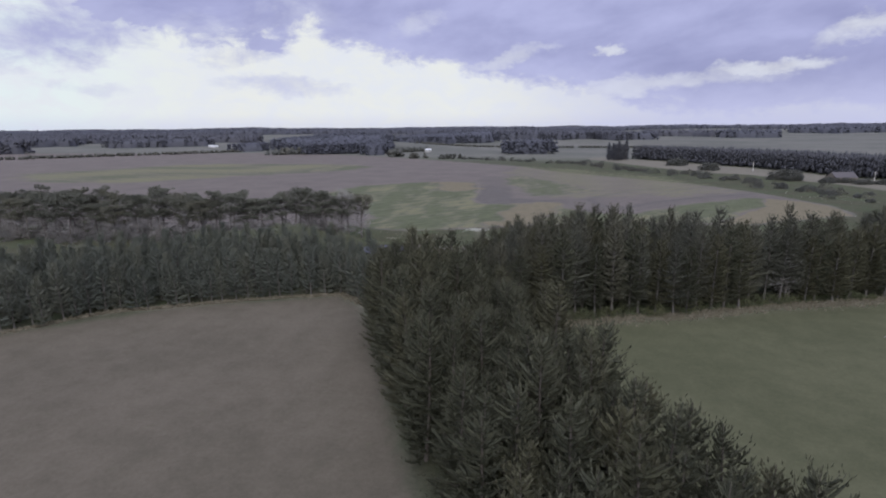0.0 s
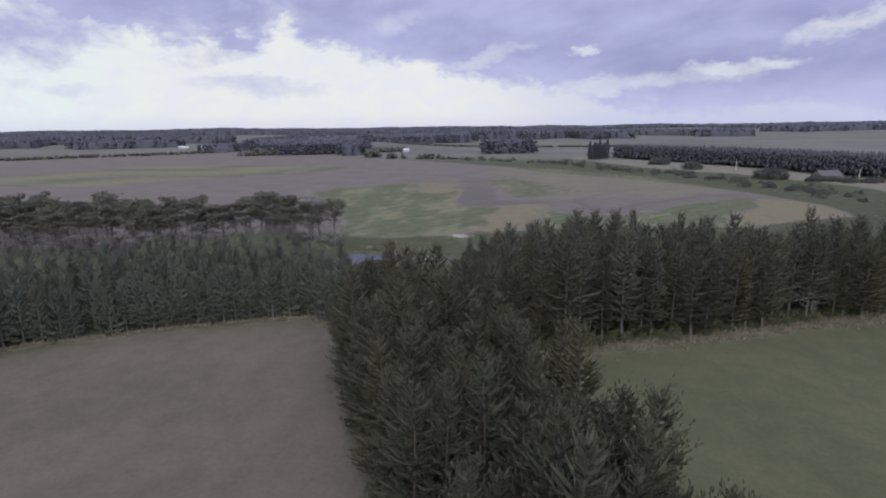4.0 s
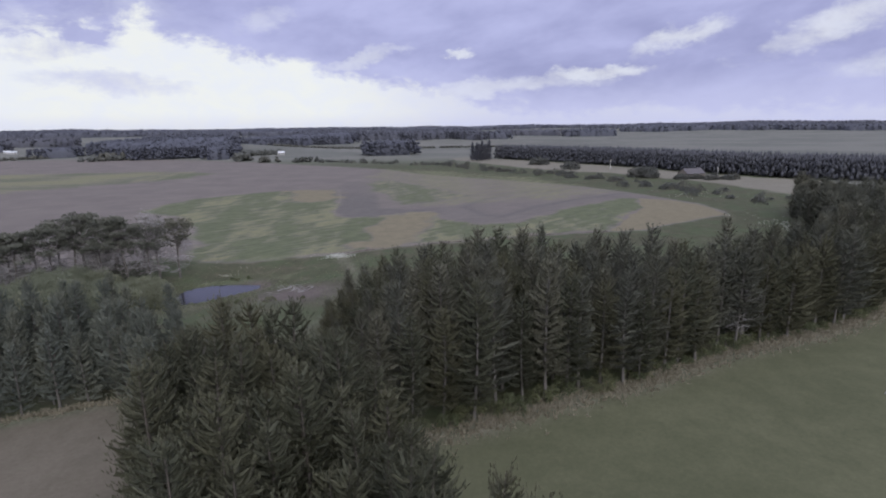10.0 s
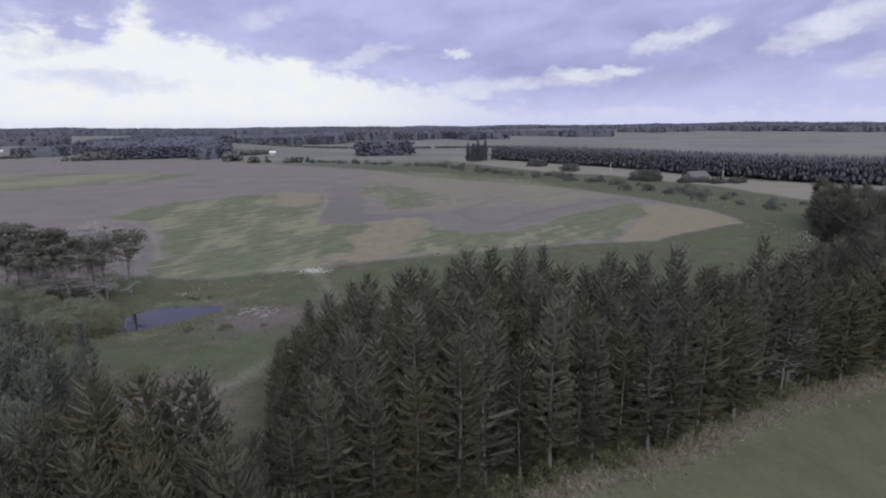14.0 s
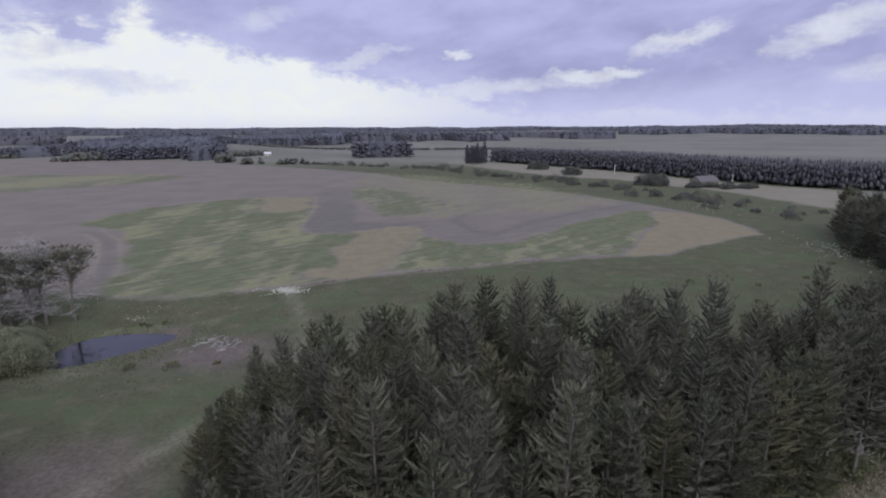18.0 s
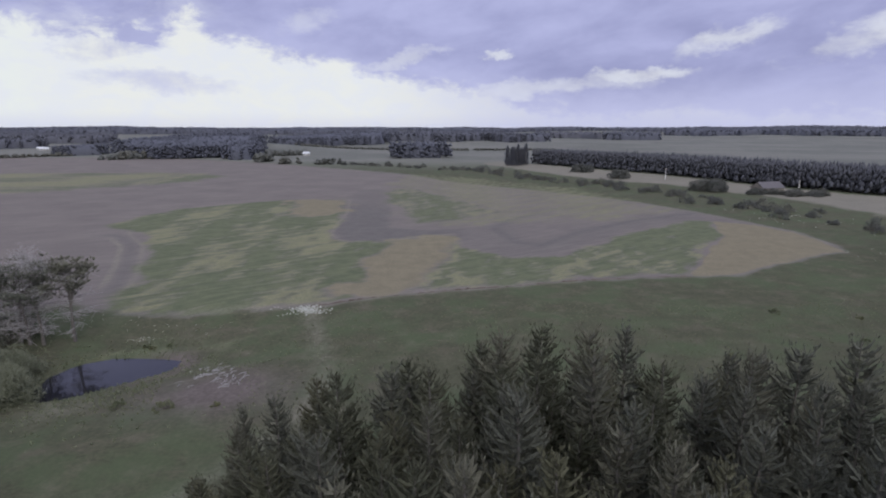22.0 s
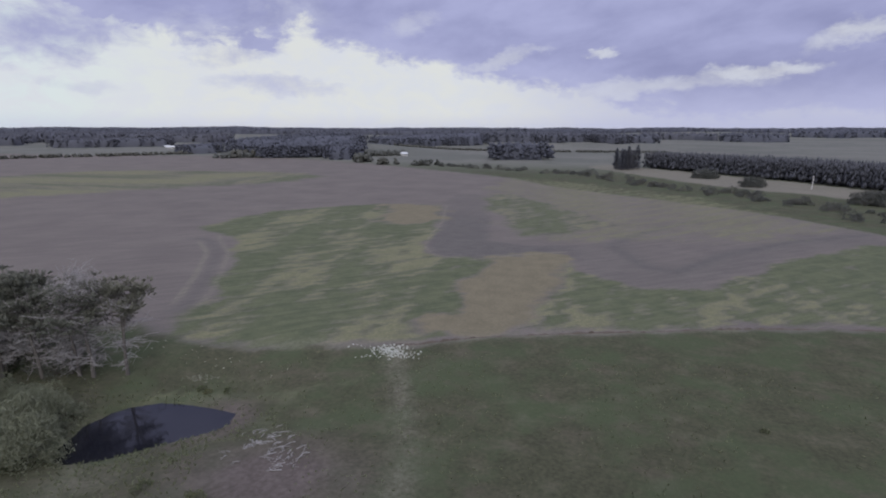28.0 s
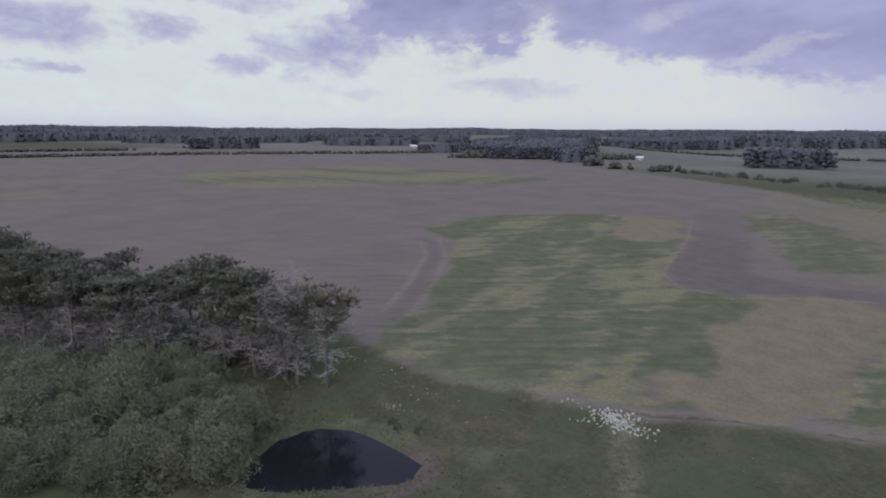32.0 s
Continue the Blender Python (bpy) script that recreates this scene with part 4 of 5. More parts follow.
# its front row: bare pale trunks below the crowns
kinds = [kind_of("pine_tree", pine(50 + k, h, b, r, 1800, PINE_B if k % 2 else PINE, TRUNK_PALE, full=0.64, spire=0.5, bare=br), "tall pine with a bare pale trunk below a dark green crown", "pine tree", "front pines of the right belt", TC)
         for k, (h, b, r, br) in enumerate([(16.8, 2.6, 4.4, 0), (17.6, 3.3, 4.1, 0), (16.0, 1.8, 4.5, 0), (17.2, 2.9, 4.3, 0)])]
FRONT = [(-17, 44.2), (-4, 47.6), (4, 50.6), (14, 54.8), (28, 61.2), (45, 70.6), (68, 79.6), (84, 89.5), (98, 101)]
front = []
for (ax, ay), (bx, by) in zip(FRONT, FRONT[1:]):
    n = int(math.hypot(bx - ax, by - ay) / 2.9)
    front += [(ax + (bx - ax) * (j + 0.5) / n + RNG.normal() * 0.5, ay + (by - ay) * (j + 0.5) / n + RNG.normal() * 0.8) for j in range(n)]
plant(RNG, kinds, front, 0.86, 1.10, grown=west_end)

dying = kind_of("dying_pine_tree", pine(57, 16.6, 3.0, 4.0, 260, PINE_B, TRUNK_PALE, bare=0.95), "dying pine with bare pale limbs at the belt's front", "pine tree", "", (*TC, "deadwood"))
dying.matrix_basis = pose(46.5, 70.0, float(height(46.5, 70.0)) - 0.1)

# lower, younger block behind the left-hand paddock
kinds = [kind_of("young_pine_tree", pine(60 + k, h, b, r, 430, PINE_YOUNG, size=1.35, full=0.8), "younger pine, crown close to the ground, in a plantation block", "pine tree", "pines of the left block", TC)
         for k, (h, b, r) in enumerate([(11.2, 0.4, 3.1), (12.0, 0.5, 2.9), (10.4, 0.3, 3.2), (11.6, 0.6, 2.8)])]
LEFT_BELT = [(-150, -17), (-99, 21), (-89, 35.5), (-79, 41), (-59, 53), (-47, 57.5), (-38.5, 56), (-40, 60), (-47, 71), (-65, 78), (-90, 68), (-115, 50), (-160, 18)]
plant(RNG, kinds, spots_in(RNG, LEFT_BELT, 3.9))
kinds = [kind_of("young_pine_tree", pine(70 + k, h, b, r, 400, PINE_YOUNG, TRUNK_PALE, size=1.35, full=0.7), "younger pine with a slim pale trunk at a plantation edge", "pine tree", "front pines of the left block", TC)
         for k, (h, b, r) in enumerate([(10.8, 1.2, 2.7), (11.4, 1.7, 2.5), (10.2, 0.8, 2.8)])]
FRONT = [(-150, -20), (-98.5, 18.2), (-88.5, 32.8), (-78.5, 38.3), (-58.5, 50.3), (-46.5, 55.3), (-38, 50)]
front = []
for (ax, ay), (bx, by) in zip(FRONT, FRONT[1:]):
    n = int(math.hypot(bx - ax, by - ay) / 2.3)
    front += [(ax + (bx - ax) * (j + 0.5) / n + RNG.normal() * 0.4, ay + (by - ay) * (j + 0.5) / n + RNG.normal() * 0.5) for j in range(n)]
plant(RNG, kinds, front, 0.86, 1.08)

# old pines beyond the pond
kinds = [kind_of("old_pine_tree", old_pine(80 + k, h, r), "old pine with flat dark needle pads above bare grey lower branches", "pine tree", "old pines by the pond", OLD)
         for k, (h, r) in enumerate([(15.6, 4.2), (14.6, 4.5), (16.4, 4.0), (14.0, 4.4), (15.0, 4.8)])]
OLD_STAND = [(-77, 117), (-84, 112.5), (-102, 102), (-125, 92), (-160, 87), (-200, 82), (-203, 98), (-165, 103), (-132, 102), (-108, 111), (-92, 117), (-84, 122), (-77, 122)]
old = np.concatenate([spots_in(RNG, OLD_STAND, 5.2, 0.3), [(-79, 118.8), (-81.5, 116.2), (-84.5, 118.5), (-87.5, 115.2), (-90.5, 117.8), (-93, 113.5), (-71.2, 121.6)]])
plant(RNG, kinds, old, 0.88, 1.1)
half_dead = kind_of("half_dead_pine_tree", old_pine(99, 16.0, 6.0, 0.62, 30), "half-dead pine with pale grey bare limbs", "pine tree", "", OLD)
half_dead.matrix_basis = pose(-75.3, 119.3, float(height(-75.3, 119.3)) - 0.1, 0, 0, 40)

# grey dead tangle below and between them
kinds = [kind_of("dead_thicket", shrub(240 + k, r, h, 26, 30, 0.17, GREY_LEAF)[1:], "tangle of grey dead boughs below old pines", "thicket", "thickets below the old pines", ("tangle",)) for k, (r, h) in enumerate([(3.2, 7.0), (2.8, 8.2), (3.6, 6.0)])]
plant(RNG, kinds, spots_in(RNG, [(-95, 105), (-125, 90), (-160, 84), (-200, 79), (-203, 92), (-165, 97), (-132, 98), (-100, 111)], 5.4, 0.4), 0.7, 1.1)

# willows on the pond bank
kinds = [kind_of("willow_shrub", shrub(130 + k, r, h, 46, 80, 0.17, WILLOW), "rounded grey-green willow shrub on the pond bank", "shrub", "willows by the pond", ("stem", "foliage")) for k, (r, h) in enumerate([(4.2, 6.6), (3.6, 5.8), (4.6, 7.2), (3.2, 5.0)])]
WILLOWS = [(-65.5, 103), (-70, 110), (-77, 113), (-84, 112), (-102, 103), (-115, 86), (-104, 72), (-88, 78), (-72, 88), (-65, 97)]
plant(RNG, kinds, spots_in(RNG, WILLOWS, 4.7, 0.3), 0.8, 1.1, 0.3)

# broom and scrub under the front of the right belt
kinds = [kind_of("scrub_bush", shrub(150 + k, r, h, 16, 16, 0.16, SCRUB), "low olive-green scrub bush among dry grass", "bush", "scrub along the belt", ("stem", "foliage")) for k, (r, h) in enumerate([(1.5, 1.7), (1.1, 1.2), (1.9, 2.2)])]
pts = []
for (ax, ay), (bx, by) in zip(NEAR_RIGHT_EDGE[:-2], NEAR_RIGHT_EDGE[1:]):
    k = int(math.hypot(bx - ax, by - ay) / 1.5)
    for j in range(k):
        f = (j + RNG.uniform(0, 1)) / k
        pts.append((ax + (bx - ax) * f - RNG.uniform(-0.6, 2.6) * 0.5, ay + (by - ay) * f + RNG.uniform(0.8, 3.2)))
plant(RNG, kinds, pts, 0.6, 1.3)

# big round bushes along the ditch beyond the crop, and scrub beside them
kinds = [kind_of("hedge_bush", shrub(170 + k, r, h, 40, 30, 0.5, FAR_SCRUB), "large rounded dark bush on the ditch bank", "bush", "bushes along the ditch", ("stem", "foliage")) for k, (r, h) in enumerate([(8.8, 8.6), (7.8, 7.6)])]
plant(RNG, kinds, [(106, 442), (102, 438), (132, 362), (139, 360), (84, 498), (90, 495)], 0.85, 1.1)
kinds = [kind_of("hedge_bush", shrub(175 + k, r, h, 30, 24, 0.42, FAR_SCRUB), "rounded bush in front of the old shed", "bush", "bushes along the ditch", ("stem", "foliage")) for k, (r, h) in enumerate([(6.0, 4.6), (5.0, 4.0)])]
plant(RNG, kinds, [(167, 346), (175, 342), (160, 350), (183, 338), (155, 345), (171, 338), (188, 343)], 0.85, 1.1)
kinds = [kind_of("ditch_scrub", shrub(180 + k, r, h, 14, 14, 0.35, FAR_SCRUB), "low scrub along the ditch", "bush", "scrub along the ditch", ("stem", "foliage")) for k, (r, h) in enumerate([(3.4, 3.0), (2.4, 2.0), (4.2, 4.0)])]
pts = []
for (ax, ay), (bx, by) in zip(HEDGE[2:], HEDGE[3:]):
    for j in range(int(math.hypot(bx - ax, by - ay) / 3.6)):
        f = RNG.uniform(0, 1)
        pts.append((ax + (bx - ax) * f + RNG.normal() * 7 + 3, ay + (by - ay) * f + RNG.normal() * 7 + 2))
plant(RNG, kinds, pts, 0.5, 1.3)


# ---- far woods, joined ----
def far_trees(rng, pts, h, r, mat, name, label, point=0.75, clumps=4, core=None):
    """Many far trees in one mesh: each a heap of uneven clumps that narrows upwards."""
    n = len(pts)
    root = np.c_[pts, height(pts[:, 0], pts[:, 1])]
    hs = h * rng.uniform(0.86, 1.07, n)
    u = (np.arange(clumps) + rng.uniform(0.1, 0.9, (n, clumps))) / clumps
    wide = r * (1 - (1 - point) * u) * rng.uniform(0.75, 1.2, (n, clumps))
    heart = root[:, None] + np.stack([0.5 * r * rng.normal(size=(n, clumps)) * (1 - u), 0.5 * r * rng.normal(size=(n, clumps)) * (1 - u), hs[:, None] * (0.06 + 0.82 * u)], -1)
    high = np.maximum(wide * 0.8, 0.62 * h / clumps)
    around = 5
    a = np.arange(around) * 6.283 / around + rng.uniform(0, 6.283, (n, clumps, 1))
    ring = heart[:, :, None] + np.stack([np.cos(a) * wide[..., None], np.sin(a) * wide[..., None], 0.3 * high[..., None] * rng.normal(size=a.shape)], -1)
    ends = [heart + np.stack([0 * high, 0 * high, k * high], -1) for k in (-0.4, 1.0 + 0.5 * (1 - point))]
    verts = np.concatenate([ring, ends[0][:, :, None], ends[1][:, :, None]], 2).reshape(-1, 3)
    j = np.arange(around)
    k = (j + 1) % around
    tri = np.concatenate([np.stack([k, j, np.full(around, around)], -1), np.stack([j, k, np.full(around, around + 1)], -1)])
    faces = (np.arange(n * clumps)[:, None, None] * (around + 2) + tri).reshape(-1, 3)
    if core is not None:
        verts, faces = joined([(verts, faces), core])
    ob = new(name, mesh_of(name, verts, faces, mat, True))
    return tagged(ob, label, "woodland", kind="stuff")


def near_edge(az, near, deep):
    """Distance at which a far wood begins, uneven along its front."""
    return near + deep * np.clip(wobble(az * near / 57.3, az * 0 + near, 160, near) * 0.22, -0.02 * near / deep, 1)


def sector(rng, az0, az1, near, deep, pitch):
    """Spots in a sector seen from the middle of the place, with ragged ends and edges: azimuths in degrees, metres."""
    k = int(radians(az1 - az0) * (near + deep / 2) * deep / pitch ** 2)
    f = rng.uniform(0, 1, k)
    az = az0 + (az1 - az0) * f
    d = near_edge(az, near, deep) + deep * rng.uniform(0, 1, k)
    keep = np.minimum(f, 1 - f) * (az1 - az0) * near / 57.3 > rng.uniform(0, 25, k)
    az, d = np.radians(az[keep]), d[keep]
    return np.c_[np.sin(az) * d + 3, np.cos(az) * d + 30]


def canopy(az0, az1, near, deep, h):
    """The closed mass of boughs and stems under the crowns of a far wood: verts and triangles."""
    side = 14 / near * 57.3
    az = np.linspace(az0 + side, az1 - side, max(4, int((az1 - az0) * near / 57.3 / 7)))
    rows = []
    for f, up in ((0.02, -0.3), (0.03, 0.45), (0.10, 0.80), (0.45, 0.88), (0.9, 0.86), (0.98, -0.3)):
        d = near_edge(az, near, deep) + deep * f
        x, y = np.sin(np.radians(az)) * d + 3, np.cos(np.radians(az)) * d + 30
        rows.append(np.c_[x, y, height(x, y) + h * up * (1 + 0.06 * wobble(x, y, 12, 3) * (up > 0))])
    verts = np.stack(rows, 1)
    verts[[0, -1], :, 2] = np.minimum(verts[[0, -1], :, 2], height(verts[[0, -1], :, 0], verts[[0, -1], :, 1]) - 0.3)
    i = (np.arange(len(az) - 1)[:, None] * 6 + np.arange(5)).ravel()
    return verts.reshape(-1, 3), np.concatenate([np.c_[i, i + 6, i + 7], np.c_[i, i + 7, i + 1]])


WOODS = [  # azimuths, distance, depth, height, spacing
    (-40.1, -35.5, 850, 60, 14, 6), (-35.6, -22.0, 740, 260, 17, 6.5), (-35.3, -32.5, 745, 25, 9, 6), (-27.0, -22.5, 690, 60, 15, 6), (-24.0, -21.6, 625, 22, 9, 5), (-21.4, -19.0, 590, 16, 7, 4.5), (-17.9, -14.4, 565, 14, 6, 4.5),
    (-22.0, -9.6, 1110, 160, 19, 8), (-10.6, 4.6, 1200, 200, 20, 8.5), (-9.9, -3.3, 670, 60, 20, 6), (-3.0, 7.0, 1330, 150, 20, 9), (5, 12.5, 1750, 120, 20, 12), (11.9, 18.0, 1660, 160, 22, 11), (17.5, 60, 2290, 260, 22, 14),
    (-43, -35, 1500, 200, 20, 12), (-62.3, -55.6, 1085, 90, 24, 7), (-50.2, -40.2, 1270, 110, 18, 9), (-68, -51, 1450, 160, 20, 11), (-84, -40, 1650, 260, 22, 14),
    (-90, 60, 2950, 260, 20, 18), (-90, 60, 3700, 260, 22, 21), (-90, -10, 2350, 180, 20, 15),
]
# tall far woods take the needle colour with haze mixed in
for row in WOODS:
    far_trees(RNG, sector(RNG, *row[:4], row[5] * 0.82), row[4], row[4] * (0.18 if row[4] > 12 else 0.5), HAZED_WOOD if row[4] > 12 else FAR_SCRUB, "far_woods", "dark woodland on the far plain", 0.75, 4 if row[2] < 1300 else 2, canopy(*row[:5]) if row[4] > 12 and (row[1] - row[0]) * row[2] > 3000 else None)
PLANTATION = [(52, 602), (100, 541), (148, 474), (187, 393), (226, 340), (240, 328), (300, 296), (420, 262), (440, 300), (300, 350), (262, 372), (225, 425), (185, 500), (135, 570), (75, 625)]
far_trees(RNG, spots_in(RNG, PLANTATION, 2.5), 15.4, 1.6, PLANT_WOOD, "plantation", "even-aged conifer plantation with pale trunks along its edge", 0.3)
copse = [kind_of("copse_tree", pine(190 + k, h, 1.0, 5.0, 260, HAZED_WOOD, size=2.4), "tall conifer in a small copse", "pine tree", "copse trees", TC) for k, h in enumerate([20.0, 18.0])]
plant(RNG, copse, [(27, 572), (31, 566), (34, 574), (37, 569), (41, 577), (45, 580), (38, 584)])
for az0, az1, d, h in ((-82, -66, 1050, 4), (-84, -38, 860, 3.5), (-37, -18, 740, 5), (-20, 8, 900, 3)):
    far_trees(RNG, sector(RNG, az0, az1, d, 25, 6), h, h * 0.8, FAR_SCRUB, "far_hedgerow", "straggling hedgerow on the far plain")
CORNER = [(106, 124), (113, 150), (122, 172), (138, 200), (170, 222), (205, 205), (175, 150), (140, 112)]
kinds = [kind_of("pine_tree", pine(330 + k, h, 0.6, 5.4, 420, PINE_B, size=1.8, full=0.6), "dark pine in the dense stand at the field corner", "pine tree", "pines of the corner stand", TC) for k, h in enumerate([15.0, 16.2, 13.8])]
plant(RNG, kinds, spots_in(RNG, [(106, 124), (113, 150), (122, 172), (138, 200), (158, 214), (158, 190), (144, 162), (129, 130), (122, 115)], 7.4))


# ---- buildings, poles and small things ----
WEATHERED = plain("weathered_boards", (0.14, 0.125, 0.10), (0.26, 0.23, 0.19), 0.9, 1.5)
ROOF_RUST = plain("rusty_iron_roof", (0.065, 0.060, 0.064), (0.12, 0.11, 0.113), 0.7, 1.2)
ROOF_PALE = plain("pale_iron_roof", (0.42, 0.44, 0.45), (0.55, 0.56, 0.57), 0.6, 0.8)
WALL_PALE = plain("pale_weatherboard", (0.42, 0.41, 0.39), (0.55, 0.54, 0.51), 0.8, 0.8)
DARK_GLASS = plain("dark_window", (0.02, 0.022, 0.026), (0.04, 0.042, 0.05), 0.2, 1.0)
POST = plain("grey_post", (0.42, 0.41, 0.39), (0.62, 0.60, 0.57), 0.85, 3.0)
STONE = plain("limestone_rubble", (0.30, 0.31, 0.27), (0.46, 0.47, 0.42), 0.95, 2.0)
DRIFT = plain("bleached_wood", (0.24, 0.23, 0.22), (0.40, 0.39, 0.38), 0.95, 3.0)
GRASS_DRY = foliage("dry_grass", (0.20, 0.185, 0.138), (0.29, 0.268, 0.205), (0.37, 0.34, 0.27))
GRASS = foliage("rank_grass", (0.12, 0.14, 0.085), (0.17, 0.19, 0.115), (0.24, 0.235, 0.15))
FLOWER = foliage("white_flower_heads", (0.35, 0.36, 0.28), (0.55, 0.56, 0.48), (0.66, 0.66, 0.6))


def box(bm, x0, y0, z0, x1, y1, z1):
    v = [bm.verts.new(p) for p in ((x0, y0, z0), (x1, y0, z0), (x1, y1, z0), (x0, y1, z0), (x0, y0, z1), (x1, y0, z1), (x1, y1, z1), (x0, y1, z1))]
    for f in ((0, 3, 2, 1), (4, 5, 6, 7), (0, 1, 5, 4), (1, 2, 6, 5), (2, 3, 7, 6), (3, 0, 4, 7)):
        bm.faces.new([v[k] for k in f])


def meshed(name, bm, mat):
    mesh = bpy.data.meshes.new(name)
    bm.normal_update()
    bm.to_mesh(mesh)
    bm.free()
    mesh.materials.append(mat)
    return mesh


def gabled(name, w, d, wall_h, ridge_h, wall_mat, roof_mat, label, category, m, windows=3, chimney=False):
    """A gabled building: four walls, two roof slopes with eaves, door, windows, and perhaps a chimney."""
    ob = tagged(new(name), label, category)
    bm = bmesh.new()
    box(bm, -w / 2, -d / 2, -0.4, w / 2, d / 2, wall_h)
    for x in (-w / 2, w / 2):
        a, b, c = (bm.verts.new(p) for p in ((x, -d / 2, wall_h), (x, d / 2, wall_h), (x, 0, ridge_h - 0.1)))
        bm.faces.new((a, b, c))
    part("wall", meshed("wall", bm, wall_mat), ob)
    for s in (-1, 1):
        bm = bmesh.new()
        e, drop = d / 2 + 0.5, (ridge_h - wall_h) / (d / 2) * 0.5
        lo, hi = [], []
        for dz, row in ((0, lo), (0.14, hi)):
            for x, y, z in ((-w / 2 - 0.4, 0, ridge_h), (w / 2 + 0.4, 0, ridge_h), (w / 2 + 0.4, s * e, wall_h - drop), (-w / 2 - 0.4, s * e, wall_h - drop)):
                row.append(bm.verts.new((x, y, z + dz)))
        bm.faces.new(lo[::-1]), bm.faces.new(hi)
        for k in range(4):
            bm.faces.new((lo[k], lo[(k + 1) % 4], hi[(k + 1) % 4], hi[k]))
        part("roof", meshed("roof", bm, roof_mat), ob)
    for k in range(windows):
        x = -w / 2 + w * (k + 0.7) / (windows + 0.4)
        bm = bmesh.new()
        box(bm, x - 0.6, -d / 2 - 0.06, 0.9, x + 0.6, -d / 2 + 0.02, 2.0)
        part("window", meshed("window", bm, DARK_GLASS), ob)
    bm = bmesh.new()
    box(bm, w / 2 - 1.6, -d / 2 - 0.05, -0.1, w / 2 - 0.6, -d / 2 + 0.02, 2.0)
    part("door", meshed("door", bm, WEATHERED), ob)
    if chimney:
        bm = bmesh.new()
        box(bm, -0.5, 0.6, wall_h, 0.3, 1.4, ridge_h + 1.0)
        part("chimney", meshed("chimney", bm, WEATHERED), ob)
    ob.matrix_basis = m
    return ob


gabled("shed", 14.5, 9, 3.2, 6.2, WEATHERED, ROOF_RUST, "old weathered shed with a low rusty iron roof among bushes", "shed", pose(167, 356, 0, 0, 0, 18), 2)
gabled("farmhouse", 10, 7, 2.6, 4.6, WALL_PALE, ROOF_PALE, "white farmhouse with a pale iron roof on the far plain", "house", pose(-232, 735, float(height(-232, 735)), 0, 0, 12), 4, True)
for x, y, turn, w in ((-745, 905, 30, 13), (-770, 925, 40, 10), (-720, 930, 35, 9)):
    gabled("farm_building", w, 8, 2.8, 4.8, WALL_PALE, ROOF_PALE, "pale farm building with an iron roof far across the plain", "barn", pose(x, y, 0, 0, 0, turn), 3)
gabled("farm_building", 24, 12, 3, 6, WALL_PALE, ROOF_PALE, "long pale barn far across the plain", "barn", pose(372, 1850, float(height(372, 1850)), 0, 0, -10), 3)
for x, y, turn in ((-452, 742, 20), (-425, 748, 15), (-400, 752, 25)):
    gabled("farmhouse", 11, 7, 2.8, 5.0, WEATHERED, ROOF_RUST, "small brown-roofed house among trees on the far plain", "house", pose(x, y, float(height(x, y)), 0, 0, turn), 2, True)


def pole(x, y, h, turn, arms):
    ob = tagged(new("power_pole"), "pale concrete power pole in a dry field" if arms else "short grey post beside the field", "pole", "power poles")
    v, f = tube([(0, 0, -0.5), (0, 0, h * 0.5), (0, 0, h)], [0.26, 0.22, 0.16], 8)
    part("shaft", mesh_of("shaft", v, f, POST, True), ob)
    if arms:
        bm = bmesh.new()
        box(bm, -1.2, -0.08, h - 0.7, 1.2, 0.08, h - 0.5)
        part("crossarm", meshed("crossarm", bm, WEATHERED), ob)
        for k in (-1.0, -0.4, 0.4, 1.0):
            v, f = tube([(k, 0, h - 0.5), (k, 0, h - 0.25)], [0.06, 0.04], 6)
            part("insulator", mesh_of("insulator", v, f, ROOF_PALE), ob)
    ob.matrix_basis = pose(x, y, float(height(x, y)), 0, 0, turn)


pole(135.1, 434.8, 8.0, 35, True)
pole(190, 366, 6.0, 35, True)
pole(262, 292, 8.0, 35, True)


def rubble(name, label, rng, spots, sizes, mat):
    """Loose angular stones in one heap."""
    pieces = []
    for (x, y), s in zip(spots, sizes):
        d = unit(rng.normal(size=(8, 3)))
        base = np.array([(-1, -1, -1), (1, -1, -1), (1, 1, -1), (-1, 1, -1), (-1, -1, 1), (1, -1, 1), (1, 1, 1), (-1, 1, 1)]) * 0.55
        v = (base + 0.25 * d) * s * rng.uniform(0.6, 1.2, 3) + (x, y, float(height(x, y)) + s * 0.25)
        q = np.array([(0, 3, 2), (0, 2, 1), (4, 5, 6), (4, 6, 7), (0, 1, 5), (0, 5, 4), (1, 2, 6), (1, 6, 5), (2, 3, 7), (2, 7, 6), (3, 0, 4), (3, 4, 7)])
        pieces.append((v, q))
    tagged(new(name, mesh_of(name, *joined(pieces), mat)), label, "stones", kind="stuff")


c = np.concatenate([RNG.normal(size=(170, 2)) * (1.4, 1.1), RNG.normal(size=(130, 2)) * (2.7, 1.6)]) + (-32.6, 137.2)
rubble("lime_heap", "spread heap of white limestone rubble at the head of the track", RNG, c, RNG.uniform(0.07, 0.26, 300), STONE)


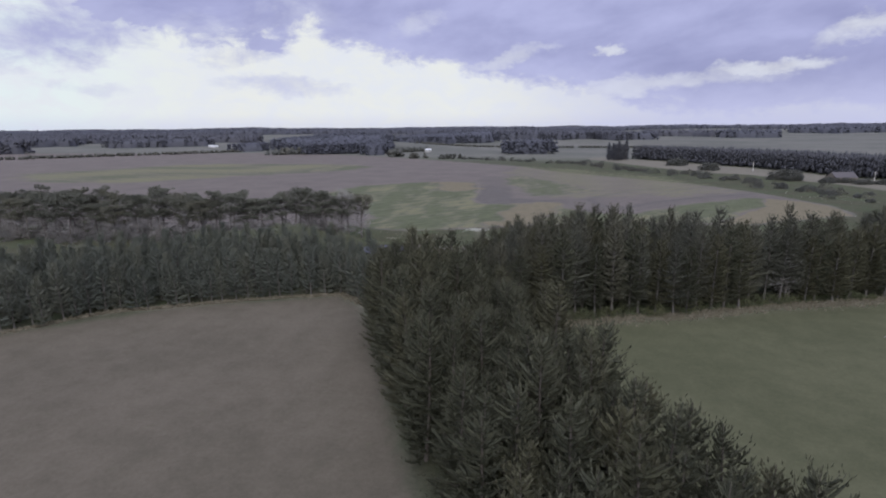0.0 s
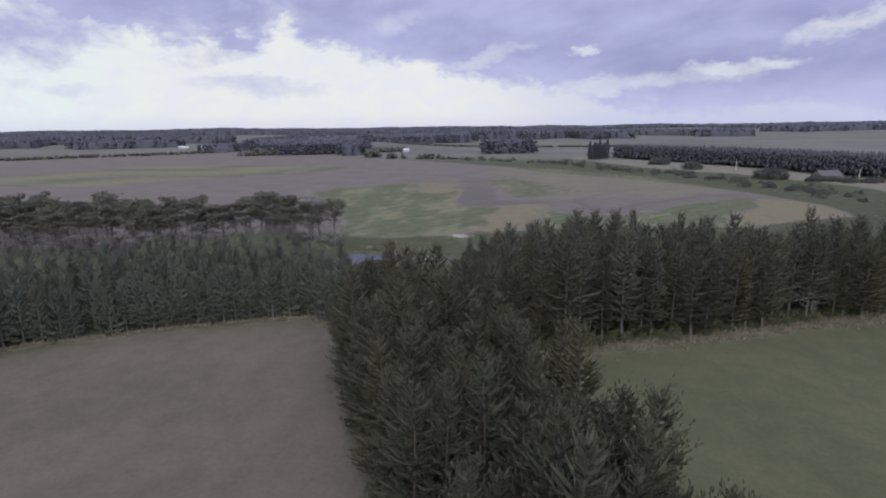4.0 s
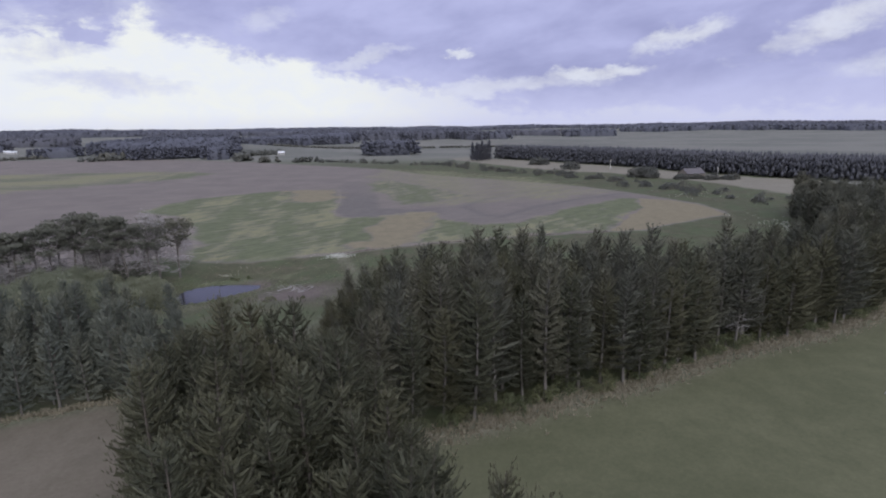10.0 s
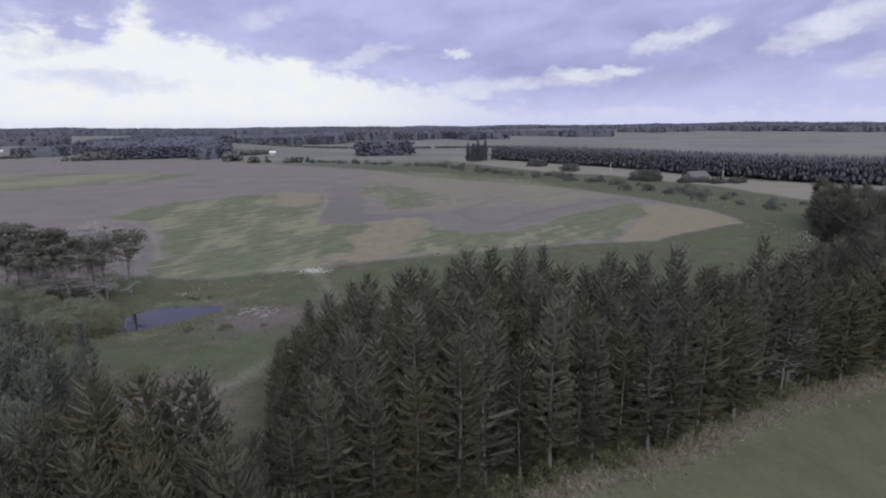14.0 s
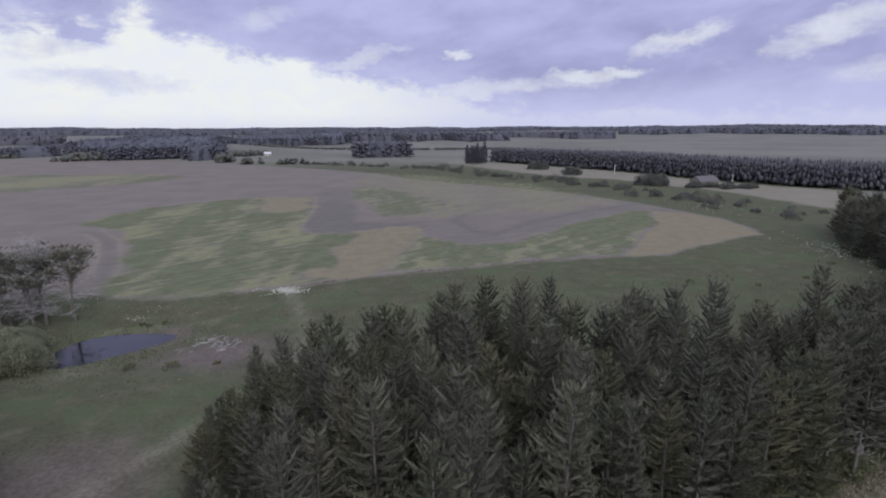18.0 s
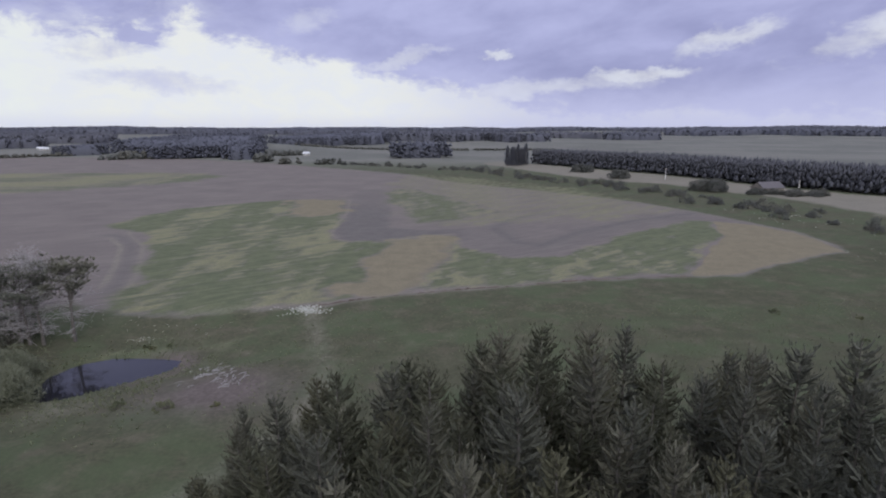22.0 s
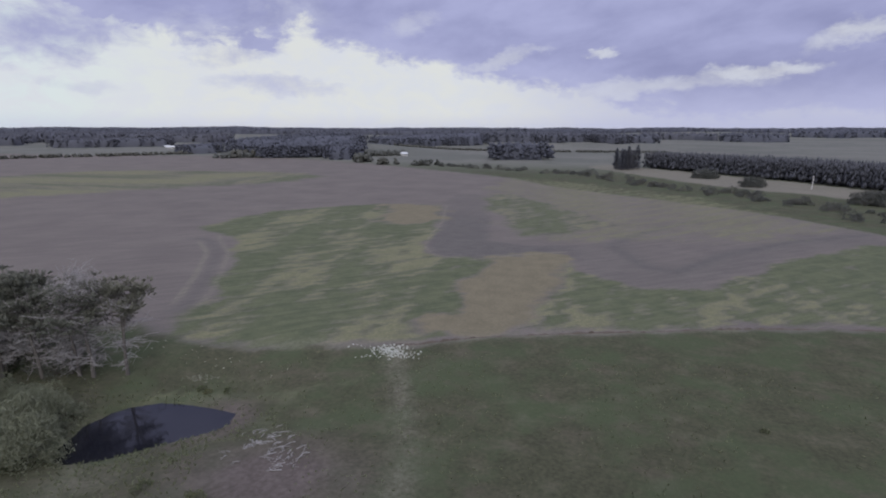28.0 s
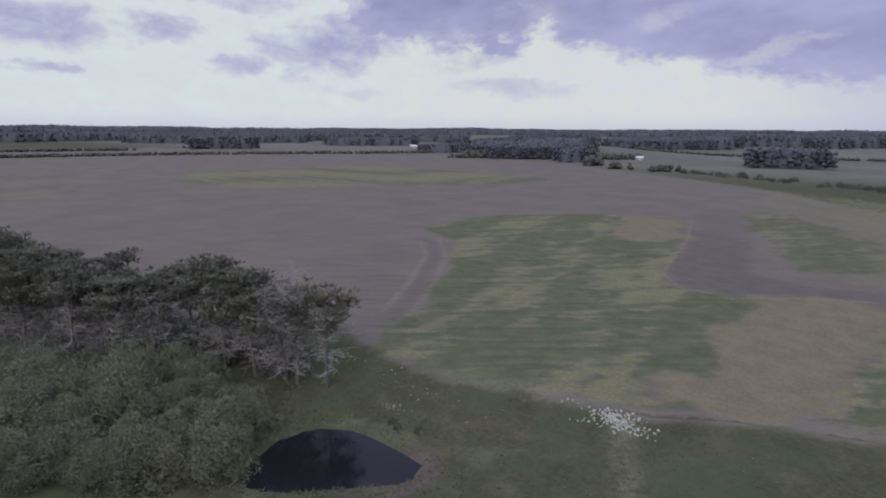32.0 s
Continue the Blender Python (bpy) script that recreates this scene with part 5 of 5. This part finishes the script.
def stick(rng, x, y, length, r, mat, turn):
    """A bleached branch on the ground, forked."""
    a = turn
    z = float(height(x, y)) + r
    e = np.array([x + math.cos(a) * length, y + math.sin(a) * length, 0])
    e[2] = float(height(e[0], e[1])) + r
    s = np.array([x, y, z])
    m = (s + e) / 2 + (rng.normal() * 0.15, rng.normal() * 0.15, 0.12)
    out = [tube([s, m, e], [r, r * 0.8, r * 0.3], 5)]
    for k in range(3):
        q = s + (e - s) * rng.uniform(0.3, 0.8)
        b = a + rng.choice([-0.8, 0.8])
        out.append(tube([q, q + np.array([math.cos(b), math.sin(b), 0.25]) * length * 0.35], [r * 0.5, r * 0.15], 4))
    return joined(out)


for k in range(64):
    f = RNG.uniform(0, 1)
    x, y = -42.5 + 8.5 * f + RNG.normal() * 1.2, 109.5 + 2.5 * math.sin(f * 5) + RNG.normal() * 1.4
    v, fc = stick(RNG, x, y, RNG.uniform(0.6, 1.7), RNG.uniform(0.028, 0.065), DRIFT, RNG.uniform(0, 6.28))
    tagged(new("bleached_branch", mesh_of("bleached_branch", v, fc, DRIFT, True)), "bleached dead branch lying on bare mud by the pond", "branch", "dead branches by the pond")
v, fc = stick(RNG, 58.5, 54.0, 3.2, 0.12, DRIFT, 0.5)
tagged(new("fallen_branch", mesh_of("fallen_branch", v, fc, DRIFT, True)), "fallen dead branch lying in the paddock", "branch")


def tufts(name, label, rng, pts, per, length, width, mat, spread=0.45):
    z = height(pts[:, 0], pts[:, 1])
    v, f = blades(rng, np.c_[pts, z], np.tile((0, 0, 1.0), (len(pts), 1)), per, length, spread, width)
    tagged(new(name, mesh_of(name, v, f, mat)), label, "grass", kind="stuff")


def beside(rng, line, count, wide, shift=0.0):
    line = np.array(line, float)
    seg = np.hypot(*np.diff(line, axis=0).T)
    k = rng.choice(len(seg), count, p=seg / seg.sum())
    f = rng.uniform(0, 1, (count, 1))
    d = np.diff(line, axis=0)[k]
    n = np.c_[-d[:, 1], d[:, 0]] / np.hypot(d[:, 0], d[:, 1])[:, None]
    return line[k] + f * d + n * (rng.normal(size=(count, 1)) * wide + shift)


tufts("verge_grass", "tall dry grass along the edge of the pine belts", RNG, np.concatenate([beside(RNG, NEAR_RIGHT_EDGE, 5200, 1.3), beside(RNG, NEAR_LEFT_EDGE, 2600, 0.5, 0.1)]), 4, 0.6, 0.07, GRASS_DRY)
bank = RNG.normal(size=(2200, 2)) * (11, 7) + (-56, 108)
d = -inside(bank[:, 0], bank[:, 1], POND)
bank = bank[(d > 0.3) & (inside(bank[:, 0], bank[:, 1], [(-47, 110), (-30, 112), (-22, 100), (-42, 97)]) < 0)]
tufts("bank_grass", "rank grass round the pond", RNG, bank, 5, 0.4, 0.06, GRASS, 1.0)
rough = spots_in(RNG, [(-75, 125), (-60, 127), (-33, 138), (14, 145), (60, 146), (95, 158), (118, 185), (116, 130), (95, 104), (40, 90), (0, 92), (-22, 88), (-30, 100), (-44, 122)], 1.3, 0.9)
rough = rough[wobble(rough[:, 0], rough[:, 1], 14, 4) > -0.1]
tufts("pasture_tussocks", "scattered tussocks in rough pasture", RNG, rough, 3, 0.26, 0.07, GRASS, 0.9)
few = np.concatenate([RNG.normal(size=(45, 2)) * (1.2, 0.6) + (-60, 124), RNG.normal(size=(22, 2)) * (8, 2.0) + (-60, 129)])
tufts("white_flowers", "white flowering weeds near the pond", RNG, few, 4, 0.22, 0.05, FLOWER, 0.9)
heads = np.concatenate([RNG.normal(size=(260, 2)) * (5, 11) + (122, 172), RNG.normal(size=(60, 2)) * (8, 10) + (131, 265)])
tufts("white_flowers", "white flowering weeds in rough grass", RNG, heads, 5, 0.42, 0.10, FLOWER, 0.9)

# small dark rushes and low bushes out in the pasture and on the bank
kinds = [kind_of("rush_clump", shrub(210 + k, r, h, 9, 14, 0.14, SCRUB), "low dark clump of rushes in pasture", "bush", "clumps in the pasture", ("stem", "foliage")) for k, (r, h) in enumerate([(0.9, 0.6), (1.3, 0.8)])]
plant(RNG, kinds, [(-57.5, 121.5), (-56, 121), (-53, 121.8), (62, 142), (77, 140), (44, 120), (58, 112), (62, 118), (66, 109), (20, 126), (36, 104), (84, 132), (92, 146), (70, 128), (100, 150), (108, 160), (-40, 98), (-47, 99), (-33, 99)], 0.7, 1.2, 0.05)
kinds = [kind_of("understorey_bush", shrub(220 + k, 2.8, 4.6, 24, 26, 0.2, PINE_OLD), "dark evergreen undergrowth below old pines", "bush", "undergrowth below the old pines", ("stem", "foliage")) for k in range(2)]
extra = spots_in(RNG, [(-74, 120.5), (-80, 117.5), (-88, 114.5), (-104, 107), (-108, 114), (-90, 124), (-78, 125)], 3.6, 0.5)
plant(RNG, kinds, np.concatenate([extra, spots_in(RNG, [(-76, 119), (-83, 116), (-102, 108), (-130, 98), (-165, 86), (-165, 100), (-120, 120), (-84, 126)], 6.5, 0.5)]), 0.55, 1.1)

# the first thing of every kind takes its own place, now that its copies are made
for ob, m in pending:
    if m is None:
        for o in (*ob.children_recursive, ob):
            bpy.data.objects.remove(o)
    else:
        ob.matrix_basis = m
